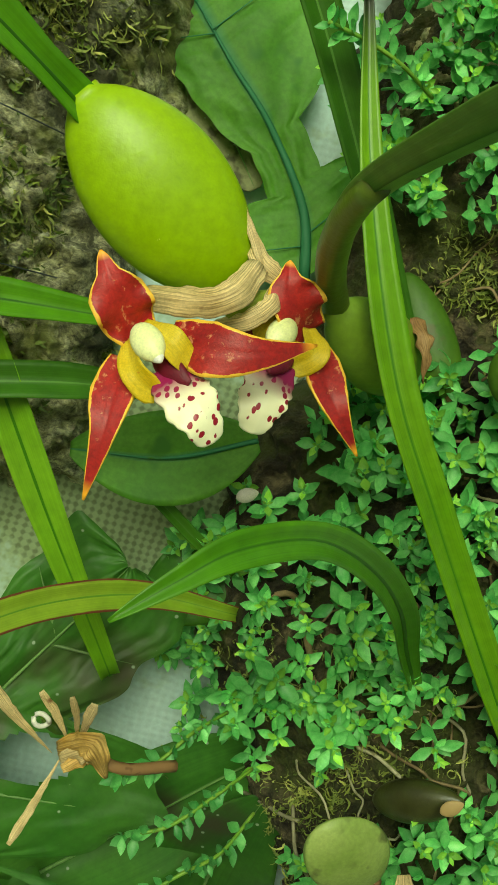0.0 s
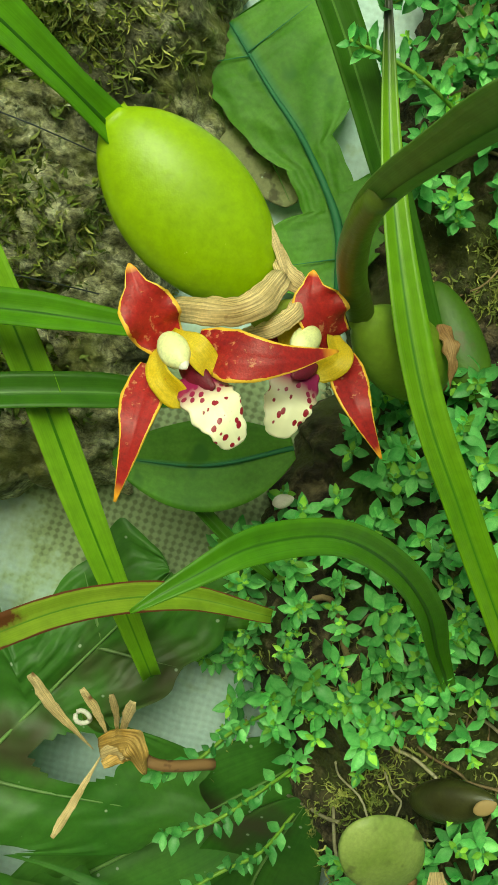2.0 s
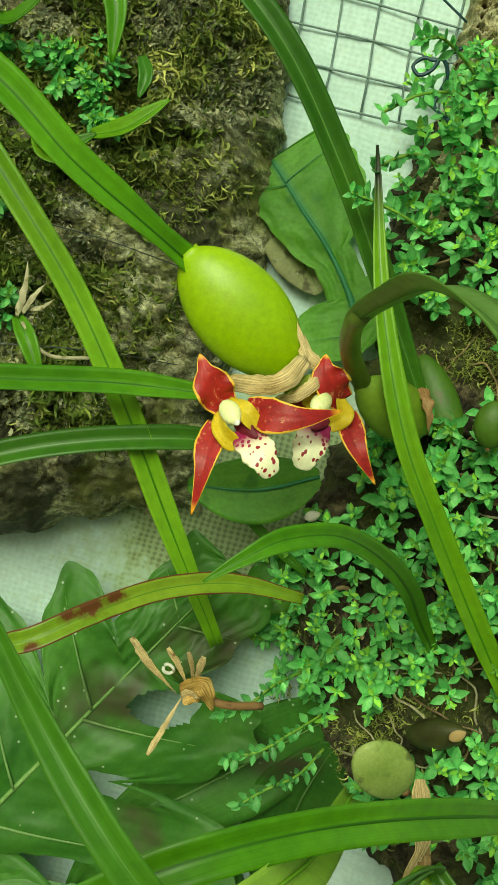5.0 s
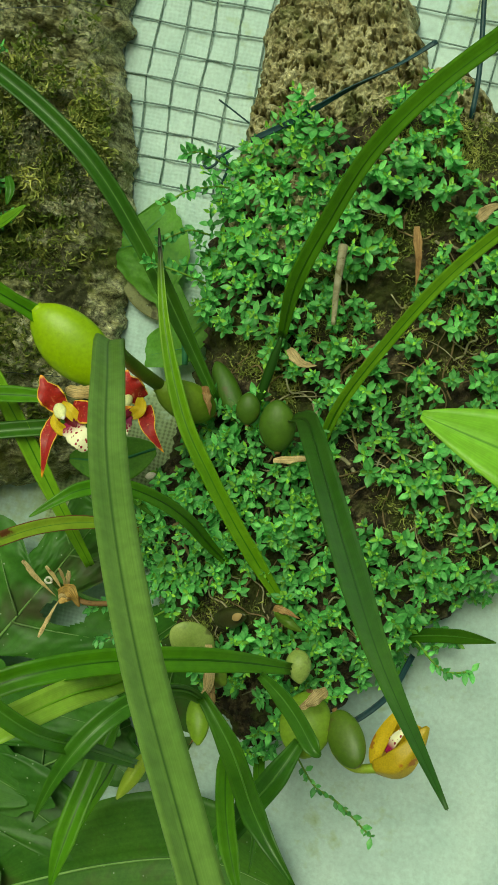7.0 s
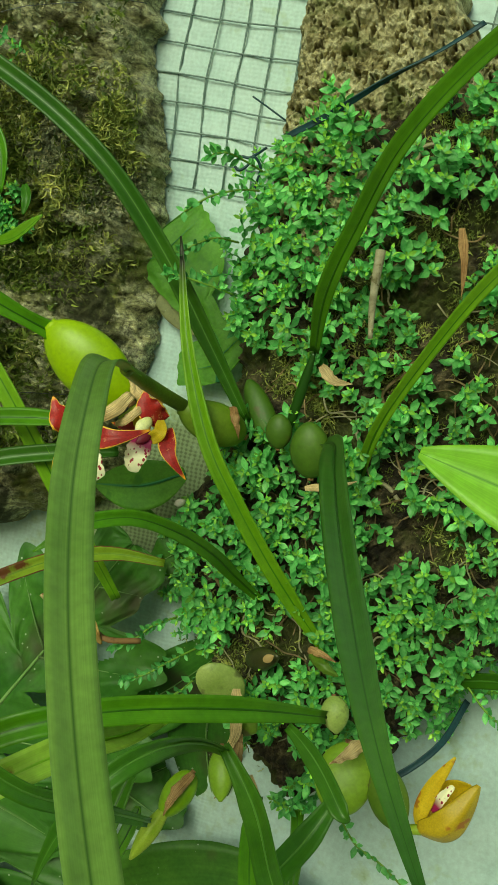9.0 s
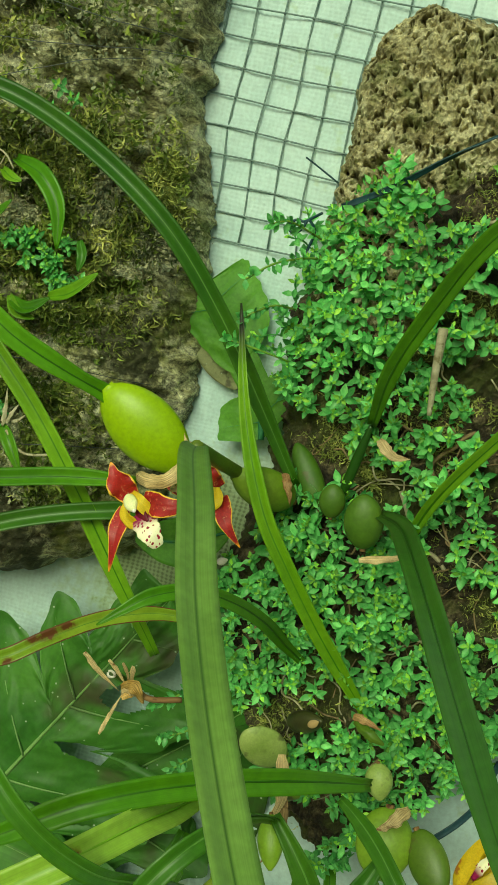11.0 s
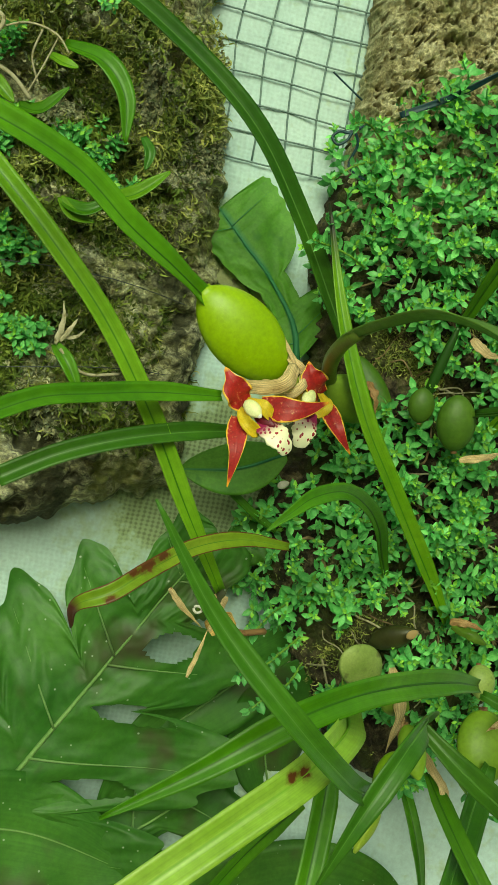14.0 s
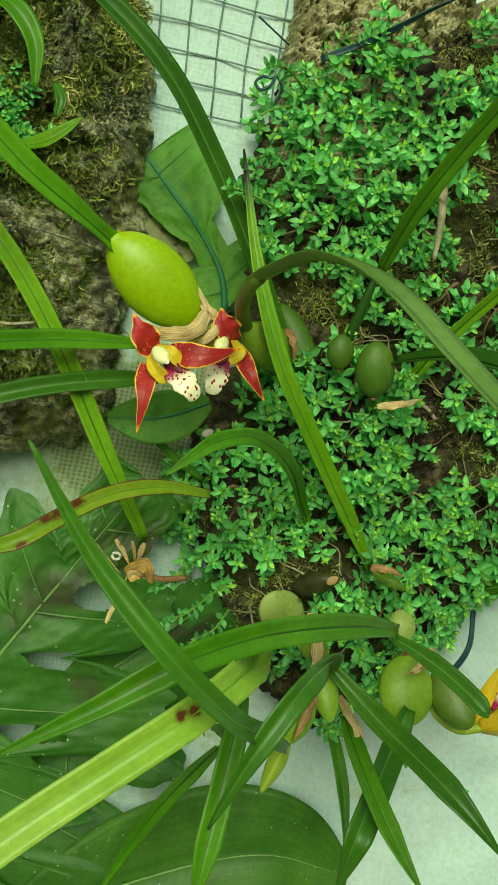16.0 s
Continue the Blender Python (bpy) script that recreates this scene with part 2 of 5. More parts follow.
def sepal_skin():
    """Velvety red with a ragged yellow rim, yellow flecks near the base and an orange tip."""
    m, n, l, p = tree("sepal")
    att = {}
    for k in ("across", "along"):
        t = n.new("ShaderNodeAttribute")
        t.attribute_name = k
        att[k] = t.outputs["Fac"]
    a, b, f = noise_tex(n, l, 170, 4, 0.6), noise_tex(n, l, 1500, 3, 0.7), noise_tex(n, l, 560, 3, 0.7)
    col = ramp(n, l, a, [(0.3, (0.24, 0.004, 0.007)), (0.7, (0.46, 0.016, 0.014))])
    col = mixed(n, l, 0.6, col, ramp(n, l, b, [(0.3, (0.5, 0.5, 0.5)), (0.7, (1.3, 1.3, 1.3))]), "MULTIPLY")
    fleck = n.new("ShaderNodeMath")
    fleck.operation = "MULTIPLY_ADD"
    l.new(att["along"], fleck.inputs[0])
    fleck.inputs[1].default_value = -0.22
    l.new(f, fleck.inputs[2])
    col = mixed(n, l, ramp(n, l, fleck.outputs[0], [(0.53, (0, 0, 0)), (0.62, (0.55, 0.55, 0.55))]), col, (0.72, 0.36, 0.16))
    ab = n.new("ShaderNodeMath")
    ab.operation = "ABSOLUTE"
    l.new(att["across"], ab.inputs[0])
    rim = n.new("ShaderNodeMath")
    rim.operation = "MULTIPLY_ADD"
    l.new(f, rim.inputs[0])
    rim.inputs[1].default_value = 0.22
    l.new(ab.outputs[0], rim.inputs[2])
    col = mixed(n, l, ramp(n, l, rim.outputs[0], [(0.985, (0, 0, 0)), (1.05, (1, 1, 1))]), col, (0.84, 0.50, 0.06))
    col = mixed(n, l, ramp(n, l, att["along"], [(0.90, (0, 0, 0)), (0.97, (1, 1, 1))]), col, (0.88, 0.40, 0.03))
    l.new(col, p.inputs["Base Color"])
    p.inputs["Roughness"].default_value = 0.5
    bump(n, l, p, b, 0.3, 0.0003)
    return m


M["plaster"] = wall_skin()
M["sepal"] = sepal_skin()
M["netting"] = stone_like("netting", [(0.3, (0.10, 0.17, 0.15)), (0.7, (0.2, 0.29, 0.25))], 200, 900, 0.5, 0.0001)
M["bark"] = bark_skin()
M["cork"] = stone_like("cork", [(0.28, (0.10, 0.082, 0.032)), (0.43, (0.36, 0.32, 0.15)), (0.60, (0.68, 0.64, 0.38))], 110, 600, 0.95, 0.003, None, (50, 0.54, 0.68, (0.17, 0.185, 0.06)), 0.75)
M["soil"] = stone_like("soil", [(0.32, (0.010, 0.008, 0.004)), (0.5, (0.05, 0.04, 0.017)), (0.68, (0.27, 0.22, 0.11))], 120, 700, 0.95, 0.006, None, (40, 0.47, 0.60, (0.07, 0.085, 0.014)), 0.75)
M["strap"] = leafy("strap", (0.06, 0.20, 0.006), (0.13, 0.33, 0.014), 0.42, 22, None, 0.2, None, 0.06, 0, (0.10, (0.035, 0.12, 0.006)))
M["strap_pale"] = leafy("strap_pale", (0.14, 0.33, 0.012), (0.24, 0.46, 0.03), 0.42, 22, None, 0.25, None, 0.06, 0, (0.12, (0.06, 0.2, 0.008)))
M["strap_dark"] = leafy("strap_dark", (0.035, 0.13, 0.008), (0.08, 0.21, 0.014), 0.42, 22, None, 0.15, None, 0.06, 0, (0.07, (0.11, 0.25, 0.04)))
M["strap_deep"] = leafy("strap_deep", (0.03, 0.105, 0.010), (0.065, 0.17, 0.018), 0.36, 22, None, 0.12, None, 0.15, 0, (0.08, (0.02, 0.07, 0.006)))
M["strap_brown"] = leafy("strap_brown", (0.14, 0.28, 0.014), (0.30, 0.42, 0.04), 0.42, 22, None, 0.25, None, 0.05, 0, (0.08, (0.12, 0.26, 0.02), (0.15, 0.045, 0.02), 170, 0.95), (0.80, (0.13, 0.035, 0.022)), 16.0, ([(0.50, 0.7, 1.5), (0.56, 0.9, 1.2), (0.44, 0.6, 0.9), (0.68, -0.8, 1.0)], (0.14, 0.05, 0.015)))
M["strap_tip"] = leafy("strap_tip", (0.13, 0.33, 0.010), (0.25, 0.48, 0.025), 0.36, 22, None, 0.25, None, 0.15, 0, (0.12, (0.055, 0.2, 0.008)), (0.90, (0.03, 0.04, 0.015)))
M["bulb"] = leafy("bulb", (0.215, 0.35, 0.006), (0.275, 0.42, 0.010), 0.42, 38, (1, 1, 1), 0.0, (700, 0.74, (0.55, 0.62, 0.15)), 0.10)
M["bulb_dull"] = leafy("bulb_dull", (0.055, 0.12, 0.008), (0.115, 0.19, 0.020), 0.44, 45, None, 0.0, (120, 0.64, (0.10, 0.09, 0.03), 0.1), 0.10)
M["bulb_grey"] = leafy("bulb_grey", (0.20, 0.29, 0.055), (0.36, 0.44, 0.13), 0.5, 90, None, 0.0, (190, 0.60, (0.12, 0.14, 0.04), 0.1), 0.05)
M["bulb_mid"] = leafy("bulb_mid", (0.14, 0.25, 0.014), (0.22, 0.34, 0.035), 0.46, 45, None, 0.0, (120, 0.66, (0.12, 0.13, 0.03), 0.1), 0.05)
M["bulb_young"] = leafy("bulb_young", (0.17, 0.33, 0.008), (0.25, 0.42, 0.02), 0.42, 45, None, 0.0, None, 0.08)
M["strap_fresh"] = leafy("strap_fresh", (0.20, 0.48, 0.03), (0.32, 0.62, 0.07), 0.42, 22, None, 0.3, None, 0.06, 0, (0.06, (0.12, 0.34, 0.02)))
M["bulb_brown"] = leafy("bulb_brown", (0.018, 0.016, 0.006), (0.055, 0.06, 0.015), 0.35, 90, None, 0.0, None, 0.2)
M["pilea"] = leafy("pilea", (0.11, 0.48, 0.10), (0.32, 0.75, 0.24), 0.32, 350, None, 0.3, None, 0.1, 0, None, None, 16.0, None, 0.6, True)
M["pilea_young"] = leafy("pilea_young", (0.26, 0.62, 0.06), (0.44, 0.80, 0.13), 0.34, 350, None, 0.3, None, 0.08, 0, None, None, 16.0, None, 0.6, True)
M["leaf_old"] = leafy("leaf_old", (0.16, 0.17, 0.07), (0.32, 0.34, 0.16), 0.65, 90, None, 0.2, (210, 0.55, (0.10, 0.10, 0.045), 0.1), 0.0, 320, None, None, 5.0)
M["stalk_olive"] = leafy("stalk_olive", (0.075, 0.115, 0.012), (0.13, 0.19, 0.022), 0.42, 60, None, 0.0, (160, 0.66, (0.12, 0.10, 0.03), 0.1), 0.05)
M["rib"] = leafy("rib", (0.17, 0.33, 0.08), (0.27, 0.45, 0.14), 0.5, 120, None, 0.1)
M["stem"] = leafy("stem", (0.13, 0.30, 0.03), (0.25, 0.40, 0.06), 0.45, 200, None, 0.1)
M["broad"] = leafy("broad", (0.11, 0.32, 0.028), (0.21, 0.49, 0.06), 0.55, 60, None, 0.35, (70, 0.62, (0.08, 0.24, 0.03)), 0.0, 0, (0.11, (0.07, 0.28, 0.12)), None, 5.0)
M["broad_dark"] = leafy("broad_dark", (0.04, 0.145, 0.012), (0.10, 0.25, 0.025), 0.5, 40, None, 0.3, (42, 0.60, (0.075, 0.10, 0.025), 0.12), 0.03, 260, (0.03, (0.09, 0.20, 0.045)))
M["fern"] = leafy("fern", (0.036, 0.135, 0.014), (0.088, 0.235, 0.030), 0.5, 30, None, 0.2, (34, 0.58, (0.07, 0.075, 0.032), 0.14), 0.03, 190, (0.02, (0.20, 0.35, 0.11)))
M["straw"] = leafy("straw", (0.54, 0.40, 0.18), (0.82, 0.67, 0.38), 0.6, 120, None, 0.25, (170, 0.66, (0.30, 0.15, 0.06)), 0.0, 0, (0.015, (0.50, 0.35, 0.15)), None, 9.0, None, 1.0)
M["strap_spot"] = leafy("strap_spot", (0.33, 0.57, 0.05), (0.48, 0.72, 0.12), 0.4, 22, None, 0.25, None, 0.1, 0, (0.10, (0.22, 0.44, 0.03)), None, 16.0, ([(0.43, 0.15, 0.6), (0.455, 0.35, 0.5), (0.82, 0.9, 0.5)], (0.14, 0.045, 0.012)))
M["bulb_dark"] = leafy("bulb_dark", (0.045, 0.105, 0.008), (0.090, 0.165, 0.016), 0.52, 45, None, 0.0, (120, 0.64, (0.08, 0.07, 0.02), 0.1), 0.02)
M["husk"] = leafy("husk", (0.28, 0.15, 0.055), (0.58, 0.39, 0.18), 0.65, 120, None, 0.2, (180, 0.64, (0.12, 0.055, 0.025)), 0.0, 0, (0.015, (0.30, 0.17, 0.07)), None, 8.0, None, 1.0)
M["pale_root"] = leafy("pale_root", (0.28, 0.25, 0.14), (0.55, 0.51, 0.34), 0.7, 260, None, 0.0, (300, 0.6, (0.2, 0.18, 0.08)))
M["root"] = leafy("root", (0.16, 0.11, 0.05), (0.34, 0.25, 0.13), 0.8, 250, None, 0.0)
M["moss"] = leafy("moss", (0.15, 0.21, 0.025), (0.56, 0.60, 0.18), 0.7, 120, None, 0.2, None, 0.0, 0, None, None, 16.0, None, 0.6, True)
M["lichen"] = leafy("lichen", (0.22, 0.25, 0.11), (0.62, 0.64, 0.40), 0.75, 120, None, 0.1, None, 0.0, 0, None, None, 16.0, None, 0.6, True)
M["moss_dark"] = leafy("moss_dark", (0.06, 0.105, 0.012), (0.26, 0.34, 0.06), 0.7, 80, None, 0.15, None, 0.0, 0, None, None, 16.0, None, 0.6, True)
M["petal"] = leafy("petal", (0.78, 0.56, 0.02), (0.92, 0.76, 0.09), 0.5, 200, None, 0.3, (700, 0.72, (0.70, 0.30, 0.03)), 0.0, 0, (0.02, (0.75, 0.55, 0.03), (0.60, 0.16, 0.02), 400, 1.0))
M["column"] = leafy("column", (0.72, 0.74, 0.30), (0.86, 0.86, 0.50), 0.4, 150, None, 0.1, None, 0.1)
M["strap_dull"] = leafy("strap_dull", (0.15, 0.29, 0.045), (0.25, 0.42, 0.09), 0.42, 22, None, 0.35, None, 0.1, 0, (0.10, (0.06, 0.14, 0.02)))
M["anther"] = leafy("anther", (0.80, 0.78, 0.66), (0.90, 0.88, 0.80), 0.4, 150, None, 0.1)
M["maroon"] = leafy("maroon", (0.10, 0.004, 0.012), (0.24, 0.01, 0.04), 0.4, 200, None, 0.0)
M["bud"] = leafy("bud", (0.62, 0.42, 0.02), (0.82, 0.62, 0.05), 0.42, 110, None, 0.25, (130, 0.60, (0.50, 0.20, 0.03)), 0.1)
M["bud_green"] = leafy("bud_green", (0.28, 0.42, 0.03), (0.44, 0.54, 0.08), 0.42, 150, None, 0.25)
M["twine"] = stone_like("twine", [(0.3, (0.008, 0.035, 0.045)), (0.7, (0.02, 0.075, 0.085))], 150, 900, 0.45, 0.0002)
M["string"] = stone_like("string", [(0.3, (0.03, 0.035, 0.03)), (0.7, (0.10, 0.12, 0.12))], 150, 900, 0.4, 0.0001)
M["petal_dry"] = leafy("petal_dry", (0.52, 0.30, 0.06), (0.76, 0.52, 0.18), 0.55, 200, None, 0.25, None, 0.0, 0, (0.02, (0.5, 0.3, 0.08)), None, 7.0, None, 1.0)
M["chalk"] = leafy("chalk", (0.62, 0.58, 0.48), (0.80, 0.77, 0.68), 0.6, 300, None, 0.0)
M["ground"] = stone_like("ground", [(0.3, (0.08, 0.08, 0.07)), (0.7, (0.25, 0.24, 0.21))], 6, 60, 0.95, 0.004)


def lip_skin():
    """Cream lip with maroon spots and a purple throat."""
    m, n, l, p = tree("lip")
    co = n.new("ShaderNodeTexCoord")
    v = n.new("ShaderNodeTexVoronoi")
    v.inputs["Scale"].default_value, v.inputs["Randomness"].default_value = 640, 1.0
    long = n.new("ShaderNodeMapping")
    long.inputs["Scale"].default_value = (1.15, 1.0, 0.75)
    l.new(co.outputs["Object"], long.inputs["Vector"])
    l.new(long.outputs[0], v.inputs["Vector"])
    w = noise_tex(n, l, 900, 2, 0.5)
    d = n.new("ShaderNodeMath")
    d.operation = "MULTIPLY_ADD"
    l.new(w, d.inputs[0])
    d.inputs[1].default_value = 0.34
    l.new(v.outputs["Distance"], d.inputs[2])
    col = mixed(n, l, ramp(n, l, d.outputs[0], [(0.46, (1, 1, 1)), (0.51, (0, 0, 0))]), (0.90, 0.87, 0.58), (0.28, 0.004, 0.02))
    a = n.new("ShaderNodeAttribute")
    a.attribute_name = "along"
    col = mixed(n, l, ramp(n, l, a.outputs["Fac"], [(0.20, (1, 1, 1)), (0.46, (0, 0, 0))]), col, (0.28, 0.008, 0.08))
    l.new(col, p.inputs["Base Color"])
    p.inputs["Roughness"].default_value = 0.4
    bump(n, l, p, w, 0.3, 0.0003)
    return m


M["lip"] = lip_skin()


# ---- building helpers ----
def finish(bm, smooth=True):
    bmesh.ops.recalc_face_normals(bm, faces=bm.faces)
    for f in bm.faces:
        f.smooth = smooth
    return bm


def part(name, bm, material, parent=None, label="", smooth=True):
    """Link a bmesh as one mesh object, under parent if given."""
    me = bpy.data.meshes.new(name)
    finish(bm, smooth).to_mesh(me)
    bm.free()
    me.materials.append(M[material] if isinstance(material, str) else material)
    ob = new(name, me)
    ob.parent = parent
    return tagged(ob, label)


def holder(name, place, label, category, group="", kind=""):
    """An Empty at the base of a thing, to parent its parts."""
    ob = new(name)
    ob.empty_display_size = 0.005
    return tagged(ob, label, category, group, kind)


def bezier(ctrl, n):
    k = len(ctrl) - 1
    out = []
    for i in range(n):
        u = i / (n - 1)
        out.append(sum((Vector(c) * (math.comb(k, j) * u ** j * (1 - u) ** (k - j)) for j, c in enumerate(ctrl)), Vector()))
    return out


def spline(pts, n):
    """A smooth line through waypoints."""
    P = [Vector(p) for p in pts]
    P = [2 * P[0] - P[1]] + P + [2 * P[-1] - P[-2]]
    out = []
    m = len(P) - 3
    for i in range(n):
        s = i / (n - 1) * m
        k = min(int(s), m - 1)
        u = s - k
        a, b, c, d = P[k:k + 4]
        out.append(0.5 * (2 * b + (c - a) * u + (2 * a - 5 * b + 4 * c - d) * u * u + (3 * b - a - 3 * c + d) * u ** 3))
    return out


def strap_width(u):
    """Narrow at the base, even along its length, running out to a point."""
    return (0.5 + 0.5 * min(1, u / 0.22)) * min(1.0, ((1.015 - u) / 0.3)) ** 0.75


def cut_width(u):
    """A leaf that goes on, even in width."""
    return 0.55 + 0.45 * min(1, u / 0.2)


def blade(line, width, profile=strap_width, fold=0.5, facing=(0, -1, 0.25), twist=(0, 0), thick=0.0004, wave=0.0, waves=9, across=6, seed=0, ragged=0.0):
    """A leaf along a line: a channelled strip with a midrib groove, two skins and a rim. fold: depth of the channel over half width."""
    bm = bmesh.new()
    across_at, along_at = bm.verts.layers.float.new("across"), bm.verts.layers.float.new("along")
    n = len(line)
    top, low = [], []
    acc = Vector(facing).normalized()
    for i, p in enumerate(line):
        t = (line[min(i + 1, n - 1)] - line[max(i - 1, 0)]).normalized()
        nor = (acc - acc.dot(t) * t)
        nor = nor.normalized() if nor.length > 1e-5 else Vector((0, -1, 0))
        acc = (0.7 * nor + 0.3 * Vector(facing).normalized()).normalized()
        u = i / (n - 1)
        ang = radians(twist[0] + (twist[1] - twist[0]) * u)
        nor = Matrix.Rotation(ang, 3, t) @ nor
        side = t.cross(nor)
        w = width * 0.5 * max(profile(u), 0.015)
        ra, rb = [], []
        for k in range(across + 1):
            s = 2 * k / across - 1
            lift = fold * w * (abs(s) ** 1.2 - 0.5) - (0.06 * w if abs(s) < 0.01 else 0)
            lift += wave * w * math.sin(waves * 6.28 * u + seed + (1.7 if s > 0 else 0)) * s * s
            q = p + side * (s * w * (1 + ragged * fbm(u * 7, 1.5 if s > 0 else 4.5, seed + line[0].x * 900))) + nor * (lift + ragged * 0.5 * w * fbm(u * 4 + s, 8.0, seed + line[0].z * 700))
            ra.append(bm.verts.new(q + nor * thick * 0.5))
            rb.append(bm.verts.new(q - nor * thick * (0.5 + (0.8 if abs(s) < 0.01 else 0))))
            for v in (ra[-1], rb[-1]):
                v[across_at], v[along_at] = s, u
        top.append(ra)
        low.append(rb)
    for i in range(n - 1):
        for k in range(across):
            bm.faces.new((top[i][k], top[i][k + 1], top[i + 1][k + 1], top[i + 1][k]))
            bm.faces.new((low[i][k], low[i + 1][k], low[i + 1][k + 1], low[i][k + 1]))
        for k in (0, across):
            bm.faces.new((top[i][k], top[i + 1][k], low[i + 1][k], low[i][k]))
    for i in (0, n - 1):
        bm.faces.new([*top[i], *reversed(low[i])])
    return bm


def tube(line, radius, sides=6):
    """A round rod along a line; radius is a number or a function of the way along."""
    bm = bmesh.new()
    n, rings = len(line), []
    ref = Vector((0.31, 0.2, 0.93))
    for i, p in enumerate(line):
        t = (line[min(i + 1, n - 1)] - line[max(i - 1, 0)]).normalized()
        a = t.cross(ref).normalized()
        b = t.cross(a)
        r = radius(i / (n - 1)) if callable(radius) else radius
        rings.append([bm.verts.new(p + (a * math.cos(6.2832 * k / sides) + b * math.sin(6.2832 * k / sides)) * r) for k in range(sides)])
    for i in range(n - 1):
        for k in range(sides):
            bm.faces.new((rings[i][k], rings[i][(k + 1) % sides], rings[i + 1][(k + 1) % sides], rings[i + 1][k]))
    bm.faces.new(rings[0])
    bm.faces.new(rings[-1])
    return bm


def pod(base, tip, width, flat=0.6, facing=(0, -1, 0), neck=0.25, rings=28, sides=28, ridges=0.0, belly=0.45, power=0.62):
    """A pseudobulb: an egg from base to tip, pressed flat along facing, narrowing to a neck at the tip."""
    bm = bmesh.new()
    a, b = Vector(base), Vector(tip)
    t = (b - a).normalized()
    nor = Vector(facing)
    nor = (nor - nor.dot(t) * t).normalized()
    side = t.cross(nor)
    rows = []
    for i in range(rings + 1):
        u = i / rings
        r = math.sin(math.pi * u ** (math.log(0.5) / math.log(belly))) ** power if 0 < u < 1 else 0
        r = max(r, 0.35 * neck if i == 0 else neck * (1 if u > 0.9 else 0) * 0.55, 0.03)
        ring = []
        for k in range(sides):
            g = 6.28318 * k / sides
            rr = r * width * 0.5 * (1 + ridges * math.cos(5 * g))
            ring.append(bm.verts.new(a + (b - a) * u + side * math.cos(g) * rr + nor * math.sin(g) * rr * flat))
        rows.append(ring)
    for i in range(rings):
        for k in range(sides):
            bm.faces.new((rows[i][k], rows[i][(k + 1) % sides], rows[i + 1][(k + 1) % sides], rows[i + 1][k]))
    bm.faces.new(rows[0])
    bm.faces.new(rows[-1])
    return bm


def at(table, z):
    """The value at z of a short table of (z, value)."""
    if z <= table[0][0]:
        return table[0][1]
    for (a, p), (b, q) in zip(table, table[1:]):
        if z <= b:
            return p + (q - p) * (z - a) / (b - a)
    return table[-1][1]


def slab(left, right, low, high, front, back_y, relief, nu=120, nv=160, square=3.0, skew=0.0, crumble=0.004):
    """A rough slab lying against the wall: bulging, with ragged edges. relief(x, z) raises or sinks its face."""
    bm = bmesh.new()
    grid = []
    for j in range(nv + 1):
        w = 2 * j / nv - 1
        row = []
        for i in range(nu + 1):
            u = 2 * i / nu - 1
            z0 = low + (high - low) * j / nv
            xl, xr = at(left, z0), at(right, z0)
            x = xl + (xr - xl) * (u + 1) / 2
            z = z0 + skew * (x - at(right, low)) * (1 - j / nv)
            dep = max(0.0, 1 - abs(u) ** square) ** 0.5 * max(0.0, 1 - abs(w) ** 12) ** 0.5
            e = noise.fractal(Vector((x * 90, z * 90, front * 50)), 0.8, 2.0, 4)
            x += crumble * e * abs(u) ** 4
            z += crumble * 1.5 * noise.fractal(Vector((x * 70, 5.0, z * 30)), 0.8, 2.0, 4) * abs(w) ** 6
            y = back_y - (back_y - front) * dep - relief(x, z) * min(1.0, dep * 1.6)
            row.append(bm.verts.new((x, y, z)))
        grid.append(row)
    for j in range(nv):
        for i in range(nu):
            bm.faces.new((grid[j][i], grid[j][i + 1], grid[j + 1][i + 1], grid[j + 1][i]))
    return bm


def fbm(x, y, z, h=0.9, o=5):
    return noise.fractal(Vector((x, y, z)), h, 2.0, o)


# ---- the wall, the ground ----
def flat_wall():
    bm = bmesh.new()
    nx, nz = 150, 150
    grid = []
    for j in range(nz + 1):
        row = []
        for i in range(nx + 1):
            x, z = -0.30 + 0.62 * i / nx, 1.08 + 0.62 * j / nz
            row.append(bm.verts.new((x, 0.188 + 0.0016 * fbm(x * 45, 1.0, z * 45) + 0.0005 * math.sin(z * 2200 + 3 * math.sin(x * 60)), z)))
        grid.append(row)
    for j in range(nz):
        for i in range(nx):
            bm.faces.new((grid[j][i], grid[j][i + 1], grid[j + 1][i + 1], grid[j + 1][i]))
    rim = [(-3, 0), (3, 0), (3, 3), (-3, 3)]
    inner = [grid[0][0], grid[0][-1], grid[-1][-1], grid[-1][0]]
    outer = [bm.verts.new((x, 0.188, z)) for x, z in rim]
    deep = [bm.verts.new((x, 0.30, z)) for x, z in rim]
    edge = [[grid[0][i] for i in range(nx + 1)], [grid[j][-1] for j in range(nz + 1)], [grid[-1][i] for i in range(nx, -1, -1)], [grid[j][0] for j in range(nz, -1, -1)]]
    for k in range(4):
        bm.faces.new([outer[k], outer[(k + 1) % 4], *reversed(edge[k])])
        bm.faces.new((outer[k], deep[k], deep[(k + 1) % 4], outer[(k + 1) % 4]))
    bm.faces.new(deep)
    return bm


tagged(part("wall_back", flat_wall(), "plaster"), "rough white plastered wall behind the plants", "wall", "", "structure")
bm = bmesh.new()
bmesh.ops.create_grid(bm, x_segments=2, y_segments=2, size=40)
ground = part("ground", bm, "ground")
tagged(ground, "grey gravelly ground below the wall", "ground", "", "structure")

